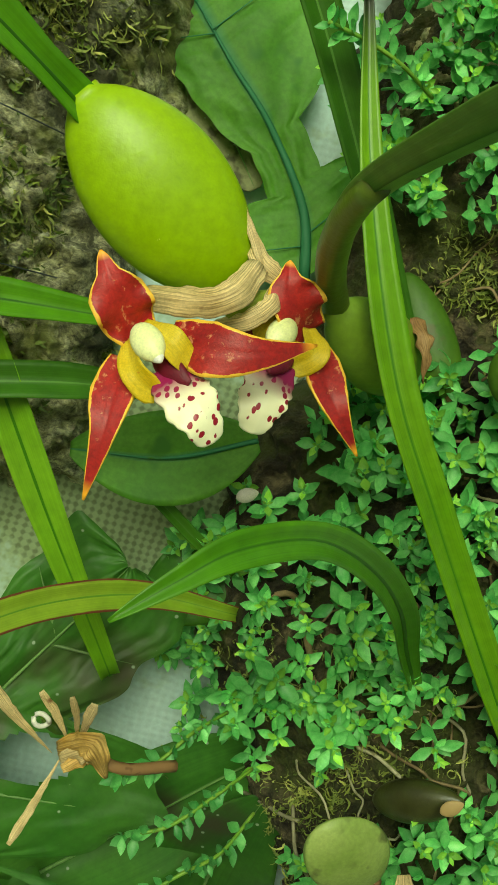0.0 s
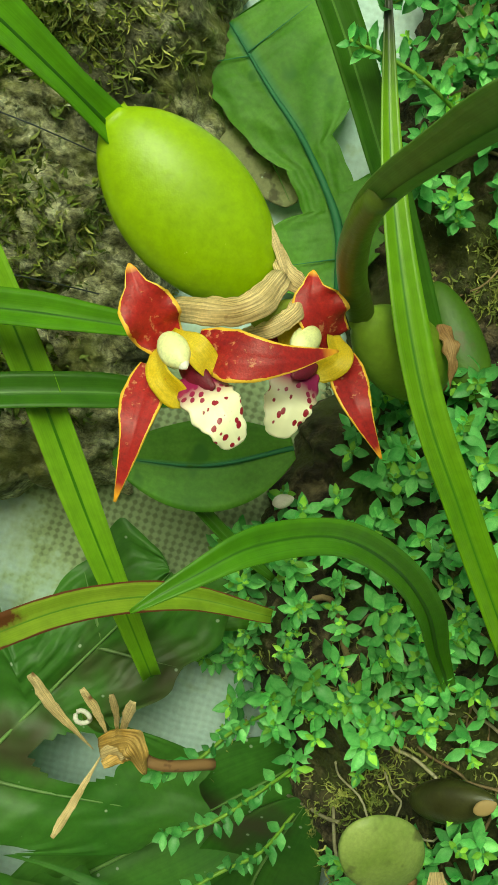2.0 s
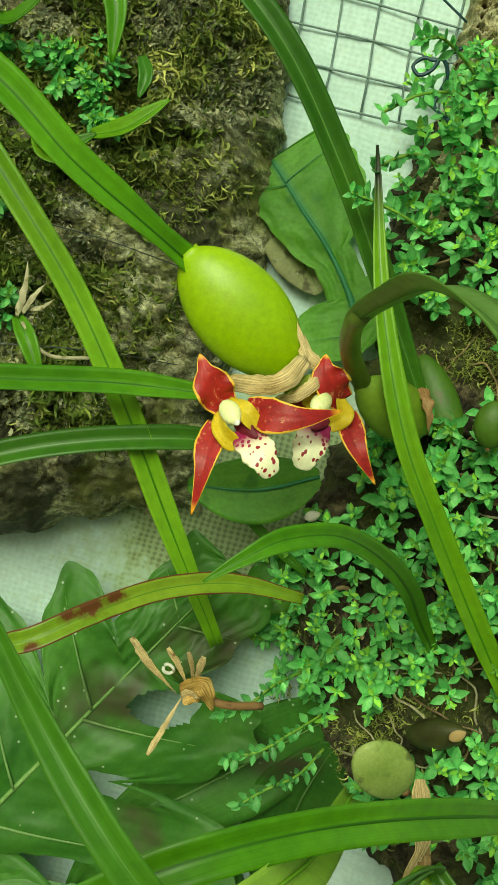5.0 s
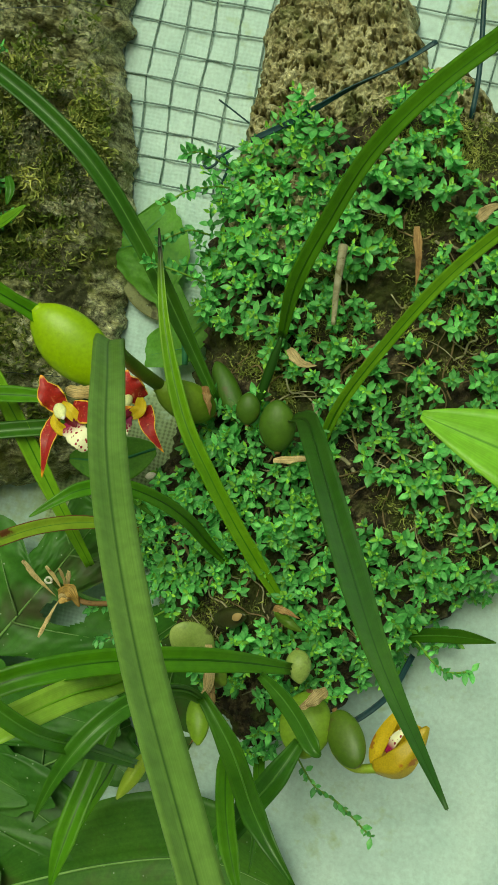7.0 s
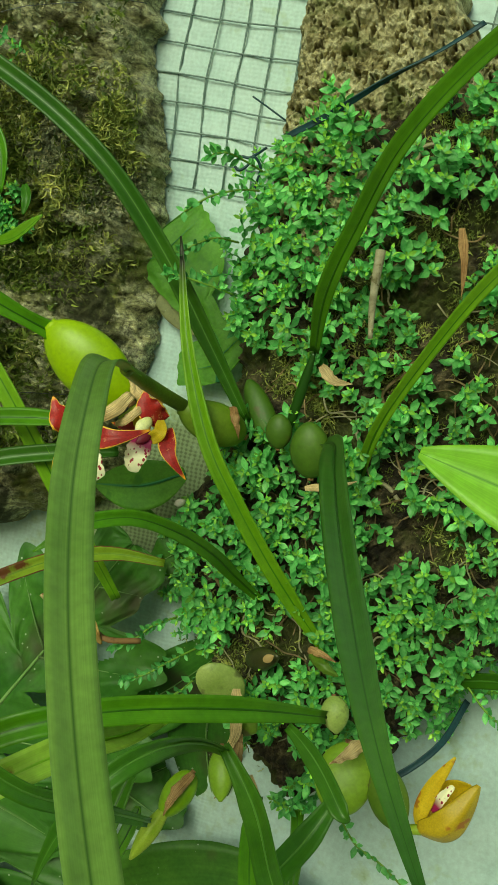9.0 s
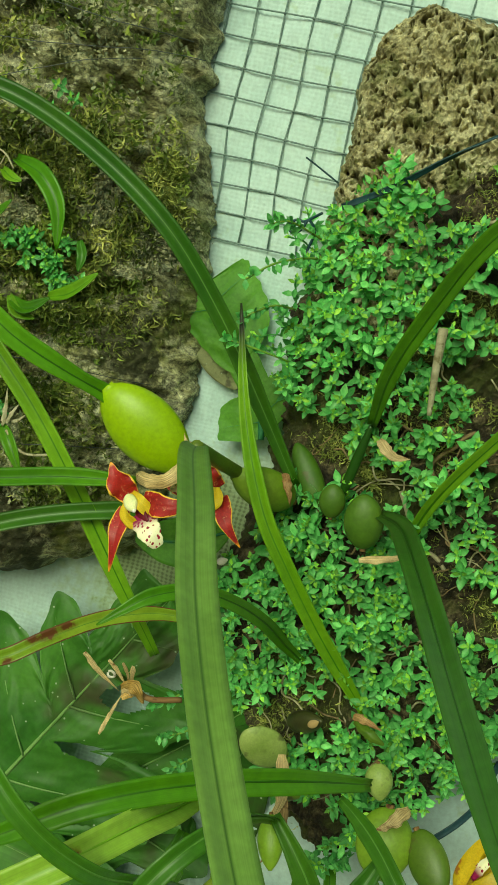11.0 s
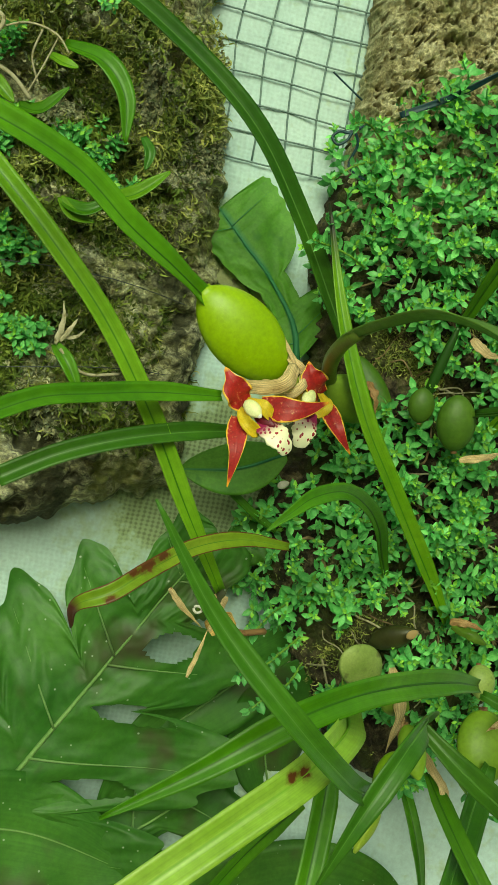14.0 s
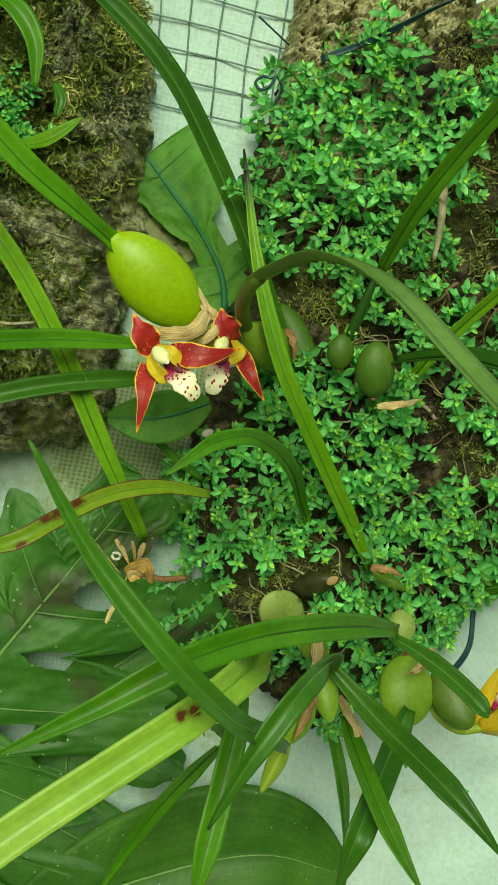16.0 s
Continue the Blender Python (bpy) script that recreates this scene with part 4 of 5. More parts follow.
cushion("bright green creeping plant with tiny leaves on the upper mount", [(0.0443, 1.4540, 0.018), (0.0335, 1.4665, 0.010), (0.0303, 1.4956, 0.006), (0.0931, 1.4786, 0.012), (0.0982, 1.5082, 0.012), (0.0539, 1.4831, 0.022), (0.0588, 1.5126, 0.02), (0.0391, 1.5025, 0.014), (0.0734, 1.4591, 0.014), (0.0785, 1.4981, 0.018)], 300, 1, 0.014)
cushion("bright green creeping plant with tiny leaves below the flowers", [(0.0493, 1.3881, 0.014), (0.0286, 1.3516, 0.010), (0.0250, 1.3337, 0.009), (0.0401, 1.3202, 0.010), (0.0493, 1.4002, 0.010), (0.0684, 1.4021, 0.009), (0.0588, 1.3515, 0.015), (0.0730, 1.3424, 0.010), (0.0588, 1.3697, 0.014), (0.0446, 1.3515, 0.018), (0.0353, 1.3381, 0.014), (0.0541, 1.3335, 0.014), (0.0732, 1.3835, 0.014), (0.0826, 1.3651, 0.014), (0.0305, 1.3453, 0.010), (0.0288, 1.3274, 0.009), (0.0382, 1.3158, 0.009), (0.0305, 1.3579, 0.007), (0.0344, 1.3336, 0.010), (0.0646, 1.4049, 0.007), (0.0713, 1.3993, 0.007), (0.0895, 1.3947, 0.009)], 470, 2, 0.010)
cushion("bright green creeping plant on the lower mount", [(0.0967, 1.3514, 0.014), (0.0970, 1.3789, 0.012), (0.1253, 1.3559, 0.012), (0.1100, 1.2887, 0.012), (0.1486, 1.3331, 0.010), (0.1579, 1.3240, 0.010), (0.1432, 1.3061, 0.009), (0.1003, 1.2670, 0.008), (0.0680, 1.2848, 0.008), (0.1108, 1.3377, 0.018), (0.1150, 1.3108, 0.016), (0.1343, 1.3286, 0.015), (0.0916, 1.3109, 0.012), (0.0774, 1.2978, 0.012)], 280, 3, 0.006)
cushion("bright green creeping plant beside the roots", [(0.1218, 1.4306, 0.016), (0.1659, 1.4406, 0.016), (0.1427, 1.4989, 0.014), (0.1071, 1.4210, 0.012), (0.1499, 1.3836, 0.012), (0.1749, 1.4119, 0.012), (0.1459, 1.4213, 0.02), (0.1322, 1.4693, 0.014), (0.1568, 1.4696, 0.02), (0.1182, 1.5184, 0.014), (0.1085, 1.5383, 0.012), (0.1262, 1.4022, 0.014), (0.0973, 1.4022, 0.012), (0.0878, 1.4304, 0.010), (0.0733, 1.4351, 0.010), (0.0977, 1.4496, 0.010), (0.1837, 1.3837, 0.012), (0.1589, 1.3604, 0.012), (0.1730, 1.3512, 0.010), (0.1444, 1.3558, 0.012), (0.1649, 1.4024, 0.012)], 270, 5, 0.007)

# ---- the two flowers ----
def petal_width(u):
    return max(0.02, math.sin(math.pi * min(1, 0.12 + 0.86 * u)) ** 0.75)


def lance_width(u):
    return at([(0.0, 0.55), (0.12, 0.85), (0.28, 1.0), (0.5, 0.80), (0.75, 0.45), (0.92, 0.17), (1.0, 0.05)], u)


def hood_width(u):
    return at([(0.0, 0.62), (0.2, 0.92), (0.42, 1.0), (0.60, 0.93), (0.71, 0.68), (0.78, 0.40), (0.86, 0.29), (0.95, 0.17), (1.0, 0.03)], u)


def wing_width(u):
    return at([(0.0, 0.45), (0.2, 0.75), (0.5, 0.95), (0.75, 1.0), (0.9, 0.85), (1.0, 0.45)], u)


def lip_width(u):
    return at([(0.0, 0.62), (0.15, 0.80), (0.32, 0.94), (0.42, 0.86), (0.55, 0.88), (0.72, 0.68), (0.88, 0.56), (0.96, 0.46), (1.0, 0.28)], u) * (1 + 0.04 * math.sin(u * 40))


def flower(label, dorsal, laterals, petals, col_a, col_b, throat, lip, size=1.0):
    ob = holder("orchid_flower", dorsal[0], label, "flower", "orchid flowers")
    part("dorsal_sepal", blade(spline(dorsal, 34), 0.0100 * size, hood_width, 0.14, (0.05, -1, 0.15), (0, 0), 0.0004, 0.22, 2.4, 12, 1.0), "sepal", ob, "dark red hooded sepal with a yellow rim")
    for way, wid, face, fold in laterals:
        part("lateral_sepal", blade(spline(way, 32), wid * size, lance_width, fold, face, (0, 0), 0.0005, 0.08, 2, 12, wid * 900), "sepal", ob, "dark red pointed sepal with a yellow tip")
    for way, wid, face, turn in petals:
        part("petal", blade(spline(way, 22), wid, wing_width, 0.30, face, turn, 0.0003, 0.16, 1.6, 10, wid * 700), "petal", ob, "thin yellow petal cupped about the column")
    a, b = Vector(col_a), Vector(col_b)
    part("column", pod(a + (a - b) * 0.10, b, 0.0052 * size, 0.8, (0, -1, 0), 0.7, 18, 18, 0, 0.5, 0.42), "column", ob, "waxy cream column")
    part("anther_cap", pod(b + (a - b) * 0.22, b + (b - a) * 0.12, 0.0022 * size, 0.8, (0, -1, 0), 0.5, 10, 12), "anther", ob)
    part("throat", pod(throat[0], throat[1], 0.0040 * size, 0.4, (0, -1, 0), 0.5, 12, 16), "maroon", ob, "deep maroon throat")
    part("lip", blade(spline(lip, 40), 0.0100 * size, lip_width, -0.22, (0.1, -1, 0.35), (0, 0), 0.0005, 0.12, 2.4, 16, 0.7), "lip", ob, "cream lip spotted with maroon")
    return ob


flower("red and yellow orchid flower with a spotted cream lip",
       [(-0.0017, 0.0965, 1.3942), (-0.0045, 0.0935, 1.3968), (-0.0075, 0.0912, 1.4002), (-0.0111, 0.0925, 1.4049)],
       [([(-0.0031, 0.0965, 1.3898), (-0.0026, 0.0915, 1.3834), (-0.0021, 0.0896, 1.3773), (-0.0021, 0.0919, 1.3663)], 0.0074, (-0.15, -1, 0.1), 0.16),
        ([(0.0034, 0.0946, 1.3955), (0.0107, 0.0890, 1.3953), (0.0178, 0.0890, 1.3970), (0.0263, 0.0960, 1.4011)], 0.0092, (0.0, -1, 0.05), -0.10)],
       [([(-0.0016, 0.0950, 1.3960), (0.0036, 0.0893, 1.3947), (0.0077, 0.0905, 1.3917)], 0.0050, (0.25, -1, 0.3), (0, 0)),
        ([(-0.0032, 0.0950, 1.3926), (-0.0003, 0.0895, 1.3882), (0.0046, 0.0905, 1.3855)], 0.0048, (-0.35, -1, -0.1), (0, 0))],
       (-0.0017, 0.0915, 1.3949), (0.0029, 0.0875, 1.3915), ((0.0017, 0.0925, 1.3915), (0.0086, 0.0880, 1.3893)),
       [(0.0048, 0.0915, 1.3904), (0.0077, 0.0885, 1.3880), (0.0117, 0.0862, 1.3849), (0.0147, 0.0879, 1.3815)])
second = flower("smaller red and yellow orchid flower beside the first",
       [(0.0258, 0.1098, 1.4036), (0.0229, 0.1055, 1.4061), (0.0197, 0.1038, 1.4096), (0.0184, 0.1055, 1.4138)],
       [([(0.0280, 0.1095, 1.4013), (0.0309, 0.1045, 1.3957), (0.0341, 0.1031, 1.3915), (0.0397, 0.1059, 1.3854)], 0.0072, (0.15, -1, 0.1), 0.16),
        ([(0.0209, 0.1107, 1.4000), (0.0160, 0.1100, 1.3988), (0.0106, 0.1095, 1.3985), (0.0058, 0.1105, 1.3985)], 0.0060, (-0.1, -1, 0.0), 0.3)],
       [([(0.0252, 0.1080, 1.4040), (0.0272, 0.1040, 1.4001), (0.0237, 0.1050, 1.3962)], 0.0052, (0.3, -1, 0.1), (0, 0)),
        ([(0.0236, 0.1085, 1.4049), (0.0188, 0.1048, 1.4030), (0.0172, 0.1060, 1.3994)], 0.0040, (-0.3, -1, 0.2), (0, 0))],
       (0.0218, 0.1055, 1.4036), (0.0194, 0.1015, 1.3990), ((0.0236, 0.1050, 1.3990), (0.0203, 0.1008, 1.3946)),
       [(0.0217, 0.1045, 1.3968), (0.0212, 0.1018, 1.3926), (0.0208, 0.1003, 1.3880), (0.0207, 0.1020, 1.3840)], 0.97)
part("flower_stalk", tube(spline([(0.0113, 0.1040, 1.4011), (0.0140, 0.1045, 1.4040), (0.0159, 0.1060, 1.4066), (0.0200, 0.1090, 1.4060)], 14), 0.0013, 8), "bud_green", second, "short green flower stalk")


# ---- papery sheaths, husks ----
def dry_strip(name, way, width, skin="straw", label="dry papery sheath", fold=-0.35, facing=(0, -1, 0.2), category="sheath", profile=petal_width, parent=None, wave=0.08):
    ob = part(name, blade(spline(way, 22), width, profile, fold, facing, (0, 0), 0.0002, wave, 3, 12, 0, 0.3), skin, parent)
    return ob if parent else tagged(ob, label, category, "dry sheaths")


def tube_width(u):
    return 0.75 + 0.25 * math.sin(u * 3.1)


dry_strip("sheath", [(-0.0039, 0.1050, 1.4008), (0.0018, 0.0975, 1.4014), (0.0073, 0.0955, 1.4026), (0.0113, 0.0965, 1.4058), (0.0134, 0.1030, 1.4114)], 0.0056, label="straw-coloured papery sheath clasping the pseudobulb", profile=tube_width, fold=-0.7)
dry_strip("sheath", [(0.0093, 0.1060, 1.3993), (0.0140, 0.1005, 1.4017), (0.0172, 0.1015, 1.4054), (0.0180, 0.1080, 1.4095)], 0.0034, label="straw-coloured papery sheath on the flower stalk", profile=tube_width, fold=-0.8)
dry_strip("sheath", [(0.0108, 0.1110, 1.4170), (0.0140, 0.1065, 1.4122), (0.0193, 0.1080, 1.4104), (0.0256, 0.1140, 1.4106)], 0.0040, label="pale torn sheath at the foot of the arching leaf")
dry_strip("sheath", [(0.0142, 0.1060, 1.4116), (0.0096, 0.1072, 1.4180), (0.0047, 0.1076, 1.4237), (-0.0021, 0.1076, 1.4284)], 0.0017, label="thin papery sheath edge along the plump pseudobulb", profile=lance_width)
for k, (way, wid) in enumerate([
        ([(0.0455, 0.1270, 1.4130), (0.0487, 0.1240, 1.4086), (0.0508, 0.1265, 1.4015)], 0.0038),
        ([(0.0733, 0.1121, 1.3135), (0.0776, 0.1056, 1.3006), (0.0747, 0.1032, 1.2853)], 0.0050),
        ([(0.0785, 0.1089, 1.2988), (0.0805, 0.1017, 1.2865), (0.0766, 0.0989, 1.2766)], 0.0045),
        ([(0.0872, 0.1003, 1.2886), (0.0959, 0.0936, 1.2770), (0.0996, 0.0928, 1.2664)], 0.0034),
        ([(0.0725, 0.0760, 1.2940), (0.0690, 0.0690, 1.2870), (0.0670, 0.0700, 1.2790)], 0.0040),
        ([(0.1231, 0.1151, 1.3076), (0.1186, 0.1093, 1.3031), (0.1127, 0.1105, 1.2973)], 0.0055),
        ([(0.0945, 0.1220, 1.3324), (0.0995, 0.1175, 1.3335), (0.1062, 0.1164, 1.3323)], 0.0036),
        ([(0.0817, 0.1138, 1.3917), (0.0923, 0.1157, 1.3949), (0.0990, 0.1181, 1.3982)], 0.0030)]):
    dry_strip("husk", way, wid, "husk" if k % 2 == 0 else "straw", "torn brown papery husk among the pseudobulbs", -0.45, (0.2, -1, 0.3), "husk", lance_width, None, 0.45)
dry_strip("husk", [(0.0954, 0.1213, 1.3309), (0.1014, 0.1162, 1.3298), (0.1081, 0.1166, 1.3274)], 0.0042, "bulb_dull", "small green shoot tip beside a dry bract", -0.6, category="shoot")
dry_strip("fallen_leaf", [(0.0773, 0.1166, 1.4356), (0.0836, 0.1141, 1.4315), (0.0899, 0.1165, 1.4317)], 0.0044, "straw", "small dry curled leaf caught on the mount", 0.35, category="dead leaf", profile=lance_width, wave=0.2)
dry_strip("fallen_leaf", [(0.1147, 0.1210, 1.4925), (0.1184, 0.1190, 1.4805), (0.1198, 0.1207, 1.4694)], 0.0032, "husk", "brown withered leaf caught among the small plants", 0.35, category="dead leaf", profile=lance_width, wave=0.2)
dry_strip("fallen_leaf", [(0.1367, 0.1218, 1.4997), (0.1401, 0.1205, 1.5044), (0.1444, 0.1215, 1.5072)], 0.0050, "straw", "pale withered leaf on the upper mount", 0.35, category="dead leaf", profile=lance_width, wave=0.2)
tagged(part("pebble", pod((0.0245, 0.1475, 1.3671), (0.0287, 0.1475, 1.3697), 0.0032, 0.8), "chalk"), "small pale pebble lodged behind the leaves", "pebble")

# a green spike below the young pseudobulb
tagged(part("young_shoot", blade(spline([(0.0662, 0.0740, 1.2800), (0.0630, 0.0690, 1.2715), (0.0595, 0.0670, 1.2620)], 16), 0.0062, petal_width, -0.8, (0, -1, 0.2), (0, 0), 0.0005), "bud_green"), "pale yellow-green young shoot", "shoot")

# ---- the withered flower ----
dead = holder("withered_flower", (0.0061, 0.1236, 1.3172), "withered brown flower with papery bracts and a white ring", "dead flower")
for way, wid in [([(-0.0112, 0.1157, 1.3259), (-0.0050, 0.1182, 1.3197), (0.0041, 0.1223, 1.3128)], 0.0025), ([(0.0016, 0.1174, 1.2954), (0.0040, 0.1182, 1.3046), (0.0063, 0.1222, 1.3136)], 0.0018),
                 ([(-0.0008, 0.1154, 1.3262), (0.0037, 0.1187, 1.3207), (0.0067, 0.1221, 1.3155)], 0.0018), ([(0.0049, 0.1153, 1.3268), (0.0069, 0.1186, 1.3217), (0.0082, 0.1221, 1.3158)], 0.0015), ([(0.0093, 0.1152, 1.3268), (0.0088, 0.1186, 1.3215), (0.0089, 0.1221, 1.3159)], 0.0022)]:
    dry_strip("bract", way, wid, "straw", parent=dead, wave=0.25, profile=lance_width)
for k in range(3):
    dry_strip("petal", [(0.0050 + 0.001 * k, 0.122 - 0.002 * k, 1.3140 - 0.001 * k), (0.0108, 0.1155 + 0.002 * k, 1.3190 - 0.002 * k), (0.0155 - 0.001 * k, 0.120, 1.3120 + 0.001 * k)], 0.0050 - 0.001 * k, "petal_dry" if k != 1 else "straw", parent=dead, wave=0.5, fold=-0.3)
ring = [Vector((0.0006 + 0.0015 * math.cos(g * 0.5236), 0.1185 - 0.0004 * math.sin(g), 1.3198 + 0.0012 * math.sin(g * 0.5236))) for g in range(13)]
part("ring", tube(ring, 0.0005, 8), "chalk", dead, "chalky white ring")
part("stub", pod((0.0054, 0.1299, 1.3144), (0.0004, 0.1186, 1.3204), 0.0030, 0.9), "bulb_dull", dead)
part("stalk", tube(spline([(0.0082, 0.1228, 1.3174), (0.0165, 0.1214, 1.3139), (0.0280, 0.1286, 1.3147)], 14), 0.0012, 7), "husk", dead)

# ---- the yellow bud ----
bud = holder("flower_bud", (0.1478, 0.1203, 1.2737), "half-open yellow-orange flower bud on a green stalk", "flower bud")
part("stalk", tube(spline([(0.1283, 0.1259, 1.2873), (0.1320, 0.1220, 1.2816), (0.1403, 0.1197, 1.2782), (0.1492, 0.1188, 1.2808)], 18), lambda u: 0.0011 + 0.0009 * u, 8), "bud_green", bud)
for way, wid, face, fold in [([(0.1482, 0.1200, 1.2812), (0.1476, 0.1185, 1.2885), (0.1499, 0.1177, 1.2986), (0.1548, 0.1172, 1.3110)], 0.0062, (-0.3, -1, 0.2), -0.4), ([(0.1485, 0.1182, 1.2808), (0.1558, 0.1143, 1.2844), (0.1607, 0.1142, 1.2918), (0.1650, 0.1172, 1.3036)], 0.0125, (0.25, -1, -0.1), -0.6),
                             ([(0.1488, 0.1213, 1.2822), (0.1531, 0.1231, 1.2901), (0.1570, 0.1236, 1.2965), (0.1626, 0.1203, 1.3013)], 0.0105, (0, -1, 0.2), 0.5)]:
    part("sepal", blade(spline(way, 26), wid, petal_width, fold, face, (0, 0), 0.0006, 0.04, 2, 12), "bud", bud)
part("lip", blade(spline([(0.1511, 0.1193, 1.2885), (0.1536, 0.1175, 1.2951), (0.1566, 0.1182, 1.3003)], 16), 0.0044, lip_width, 0.4, (0, -1, 0.3), (0, 0), 0.0005, 0.2, 3, 10), "lip", bud)

# ---- ties, wires, strings ----
band = part("plastic_tie", blade(spline([(0.0391, 0.1415, 1.5154), (0.0573, 0.1351, 1.5263), (0.0753, 0.1333, 1.5411), (0.0911, 0.1332, 1.5526), (0.1046, 0.1359, 1.5658)], 40), 0.0024, lambda u: 1.0, 0.1, (0, -1, 0.2), (0, 160), 0.0005), "twine")
tagged(band, "dark teal plastic tie stretched across the cork bark", "tie")
loop = [(0.0303, 0.1526, 1.5127), (0.0264, 0.1545, 1.5099), (0.0235, 0.1554, 1.5081), (0.0201, 0.1556, 1.5080), (0.0177, 0.1558, 1.5051), (0.0202, 0.1550, 1.5026), (0.0235, 0.1548, 1.5051), (0.0253, 0.1545, 1.5089), (0.0284, 0.1569, 1.5049), (0.0270, 0.1589, 1.4964), (0.0324, 0.1495, 1.4904)]
tagged(part("tie_wire", tube(spline(loop, 60), 0.0006, 6), "twine"), "dark teal tie wire ending in a loop", "wire")
tagged(part("wire_end", tube(spline([(0.0148, 0.1703, 1.5346), (0.0206, 0.1723, 1.5321), (0.0295, 0.1747, 1.5280)], 10), 0.0004, 6), "twine"), "stray bent end of dark wire", "wire")
tagged(part("garden_wire", tube(spline([(0.1125, 0.1443, 1.6209), (0.1166, 0.1444, 1.5976), (0.1231, 0.1460, 1.5615), (0.1245, 0.1474, 1.5418)], 14), 0.0011, 8), "twine"), "dark green coated wire down the netting", "wire")
tagged(part("plastic_tie", blade(spline([(0.1132, 0.1364, 1.2845), (0.1246, 0.1332, 1.2848), (0.1356, 0.1375, 1.2898), (0.1483, 0.1475, 1.3030), (0.1544, 0.1665, 1.3167)], 26), 0.0026, lambda u: 1.0, 0.1, (0.2, -1, 0.2), (0, 0), 0.0005), "twine"), "dark teal plastic tie round the foot of the mount", "tie")


def bark_face(x):
    """About where the bark slab's face lies at x."""
    u = 2 * (x + 0.295) / 0.275 - 1
    return 0.186 - 0.056 * max(0.0, 1 - abs(max(-1, min(1, u))) ** 3.4) ** 0.5


for k, (a, b) in enumerate([((-0.13, 1.5655), (-0.035, 1.564)), ((-0.14, 1.5420), (-0.030, 1.5585)), ((-0.14, 1.520), (-0.05, 1.552)), ((-0.12, 1.385), (-0.012, 1.402)), ((-0.12, 1.425), (-0.016, 1.43))]):
    way = []
    for i in range(15):
        x = a[0] + (b[0] - a[0]) * i / 14
        way.append(Vector((x, bark_face(x) - 0.008 + 0.0006 * math.sin(i * 2 + k), a[1] + (b[1] - a[1]) * i / 14 + 0.0012 * math.sin(i * 0.5 + k))))
    tagged(part("binding_thread", tube(way, 0.00018, 5), "string"), "thin dark thread binding the plants to the bark", "thread", "binding threads")

# ---- little plants on the bark slab ----
def small_leaf(way, width, skin="strap", parent=None, fold=0.5):
    return part("leaf", blade(spline(way, 18), width, petal_width, fold, (0, -1, 0.4), (0, 0), 0.0004, 0.05, 3), skin, parent)


epi = holder("epiphyte", (-0.0880, 0.1293, 1.5006), "small epiphyte with glossy curved leaves and pale roots on the bark", "small orchid")
small_leaf([(-0.0868, 0.1239, 1.5039), (-0.0717, 0.1159, 1.4995), (-0.0621, 0.1148, 1.4891), (-0.0589, 0.1159, 1.4736)], 0.0075, "strap", epi)
small_leaf([(-0.0977, 0.1224, 1.4790), (-0.0891, 0.1175, 1.4784), (-0.0812, 0.1160, 1.4875)], 0.0050, "strap", epi)
small_leaf([(-0.0907, 0.1224, 1.4986), (-0.0848, 0.1185, 1.4960), (-0.0798, 0.1180, 1.4953)], 0.0042, "strap_pale", epi)
small_leaf([(-0.1120, 0.1203, 1.4891), (-0.1038, 0.1171, 1.4823), (-0.0984, 0.1174, 1.4782)], 0.0055, "strap_pale", epi)
for way, r in [([(-0.1081, 0.1181, 1.4900), (-0.1005, 0.1171, 1.4868), (-0.0934, 0.1187, 1.4810)], 0.0008), ([(-0.1089, 0.1190, 1.5021), (-0.0993, 0.1179, 1.5059), (-0.0895, 0.1176, 1.5045), (-0.0839, 0.1178, 1.4992)], 0.0004), ([(-0.0943, 0.1188, 1.5052), (-0.0956, 0.1170, 1.4949), (-0.0918, 0.1179, 1.4863)], 0.0004), ([(-0.0884, 0.1183, 1.5042), (-0.0912, 0.1164, 1.4928), (-0.0950, 0.1186, 1.4825)], 0.00035), ([(-0.1141, 0.1187, 1.5088), (-0.1073, 0.1171, 1.5046), (-0.1108, 0.1179, 1.4958)], 0.0008)]:
    part("root", tube(spline(way, 16), r, 7), "pale_root", epi)
epi = holder("epiphyte", (-0.0622, 0.1316, 1.4556), "small epiphyte with strap leaves low on the bark", "small orchid")
small_leaf([(-0.0618, 0.1244, 1.4551), (-0.0516, 0.1195, 1.4588), (-0.0416, 0.1186, 1.4685)], 0.0058, "strap_pale", epi)
small_leaf([(-0.0534, 0.1227, 1.4789), (-0.0500, 0.1199, 1.4735), (-0.0503, 0.1200, 1.4672)], 0.0040, "strap_dark", epi)
small_leaf([(-0.0772, 0.1239, 1.4509), (-0.0674, 0.1194, 1.4487), (-0.0588, 0.1194, 1.4548)], 0.0055, "strap", epi)
small_leaf([(-0.0772, 0.1239, 1.4519), (-0.0716, 0.1208, 1.4463), (-0.0637, 0.1210, 1.4455)], 0.0045, "strap_pale", epi)
epi = holder("epiphyte", (-0.0666, 0.1289, 1.4048), "tiny orchid with a white sheath and one drooping leaf", "small orchid")
small_leaf([(-0.0684, 0.1243, 1.4012), (-0.0624, 0.1208, 1.3954), (-0.0558, 0.1213, 1.3852)], 0.0055, "strap", epi)
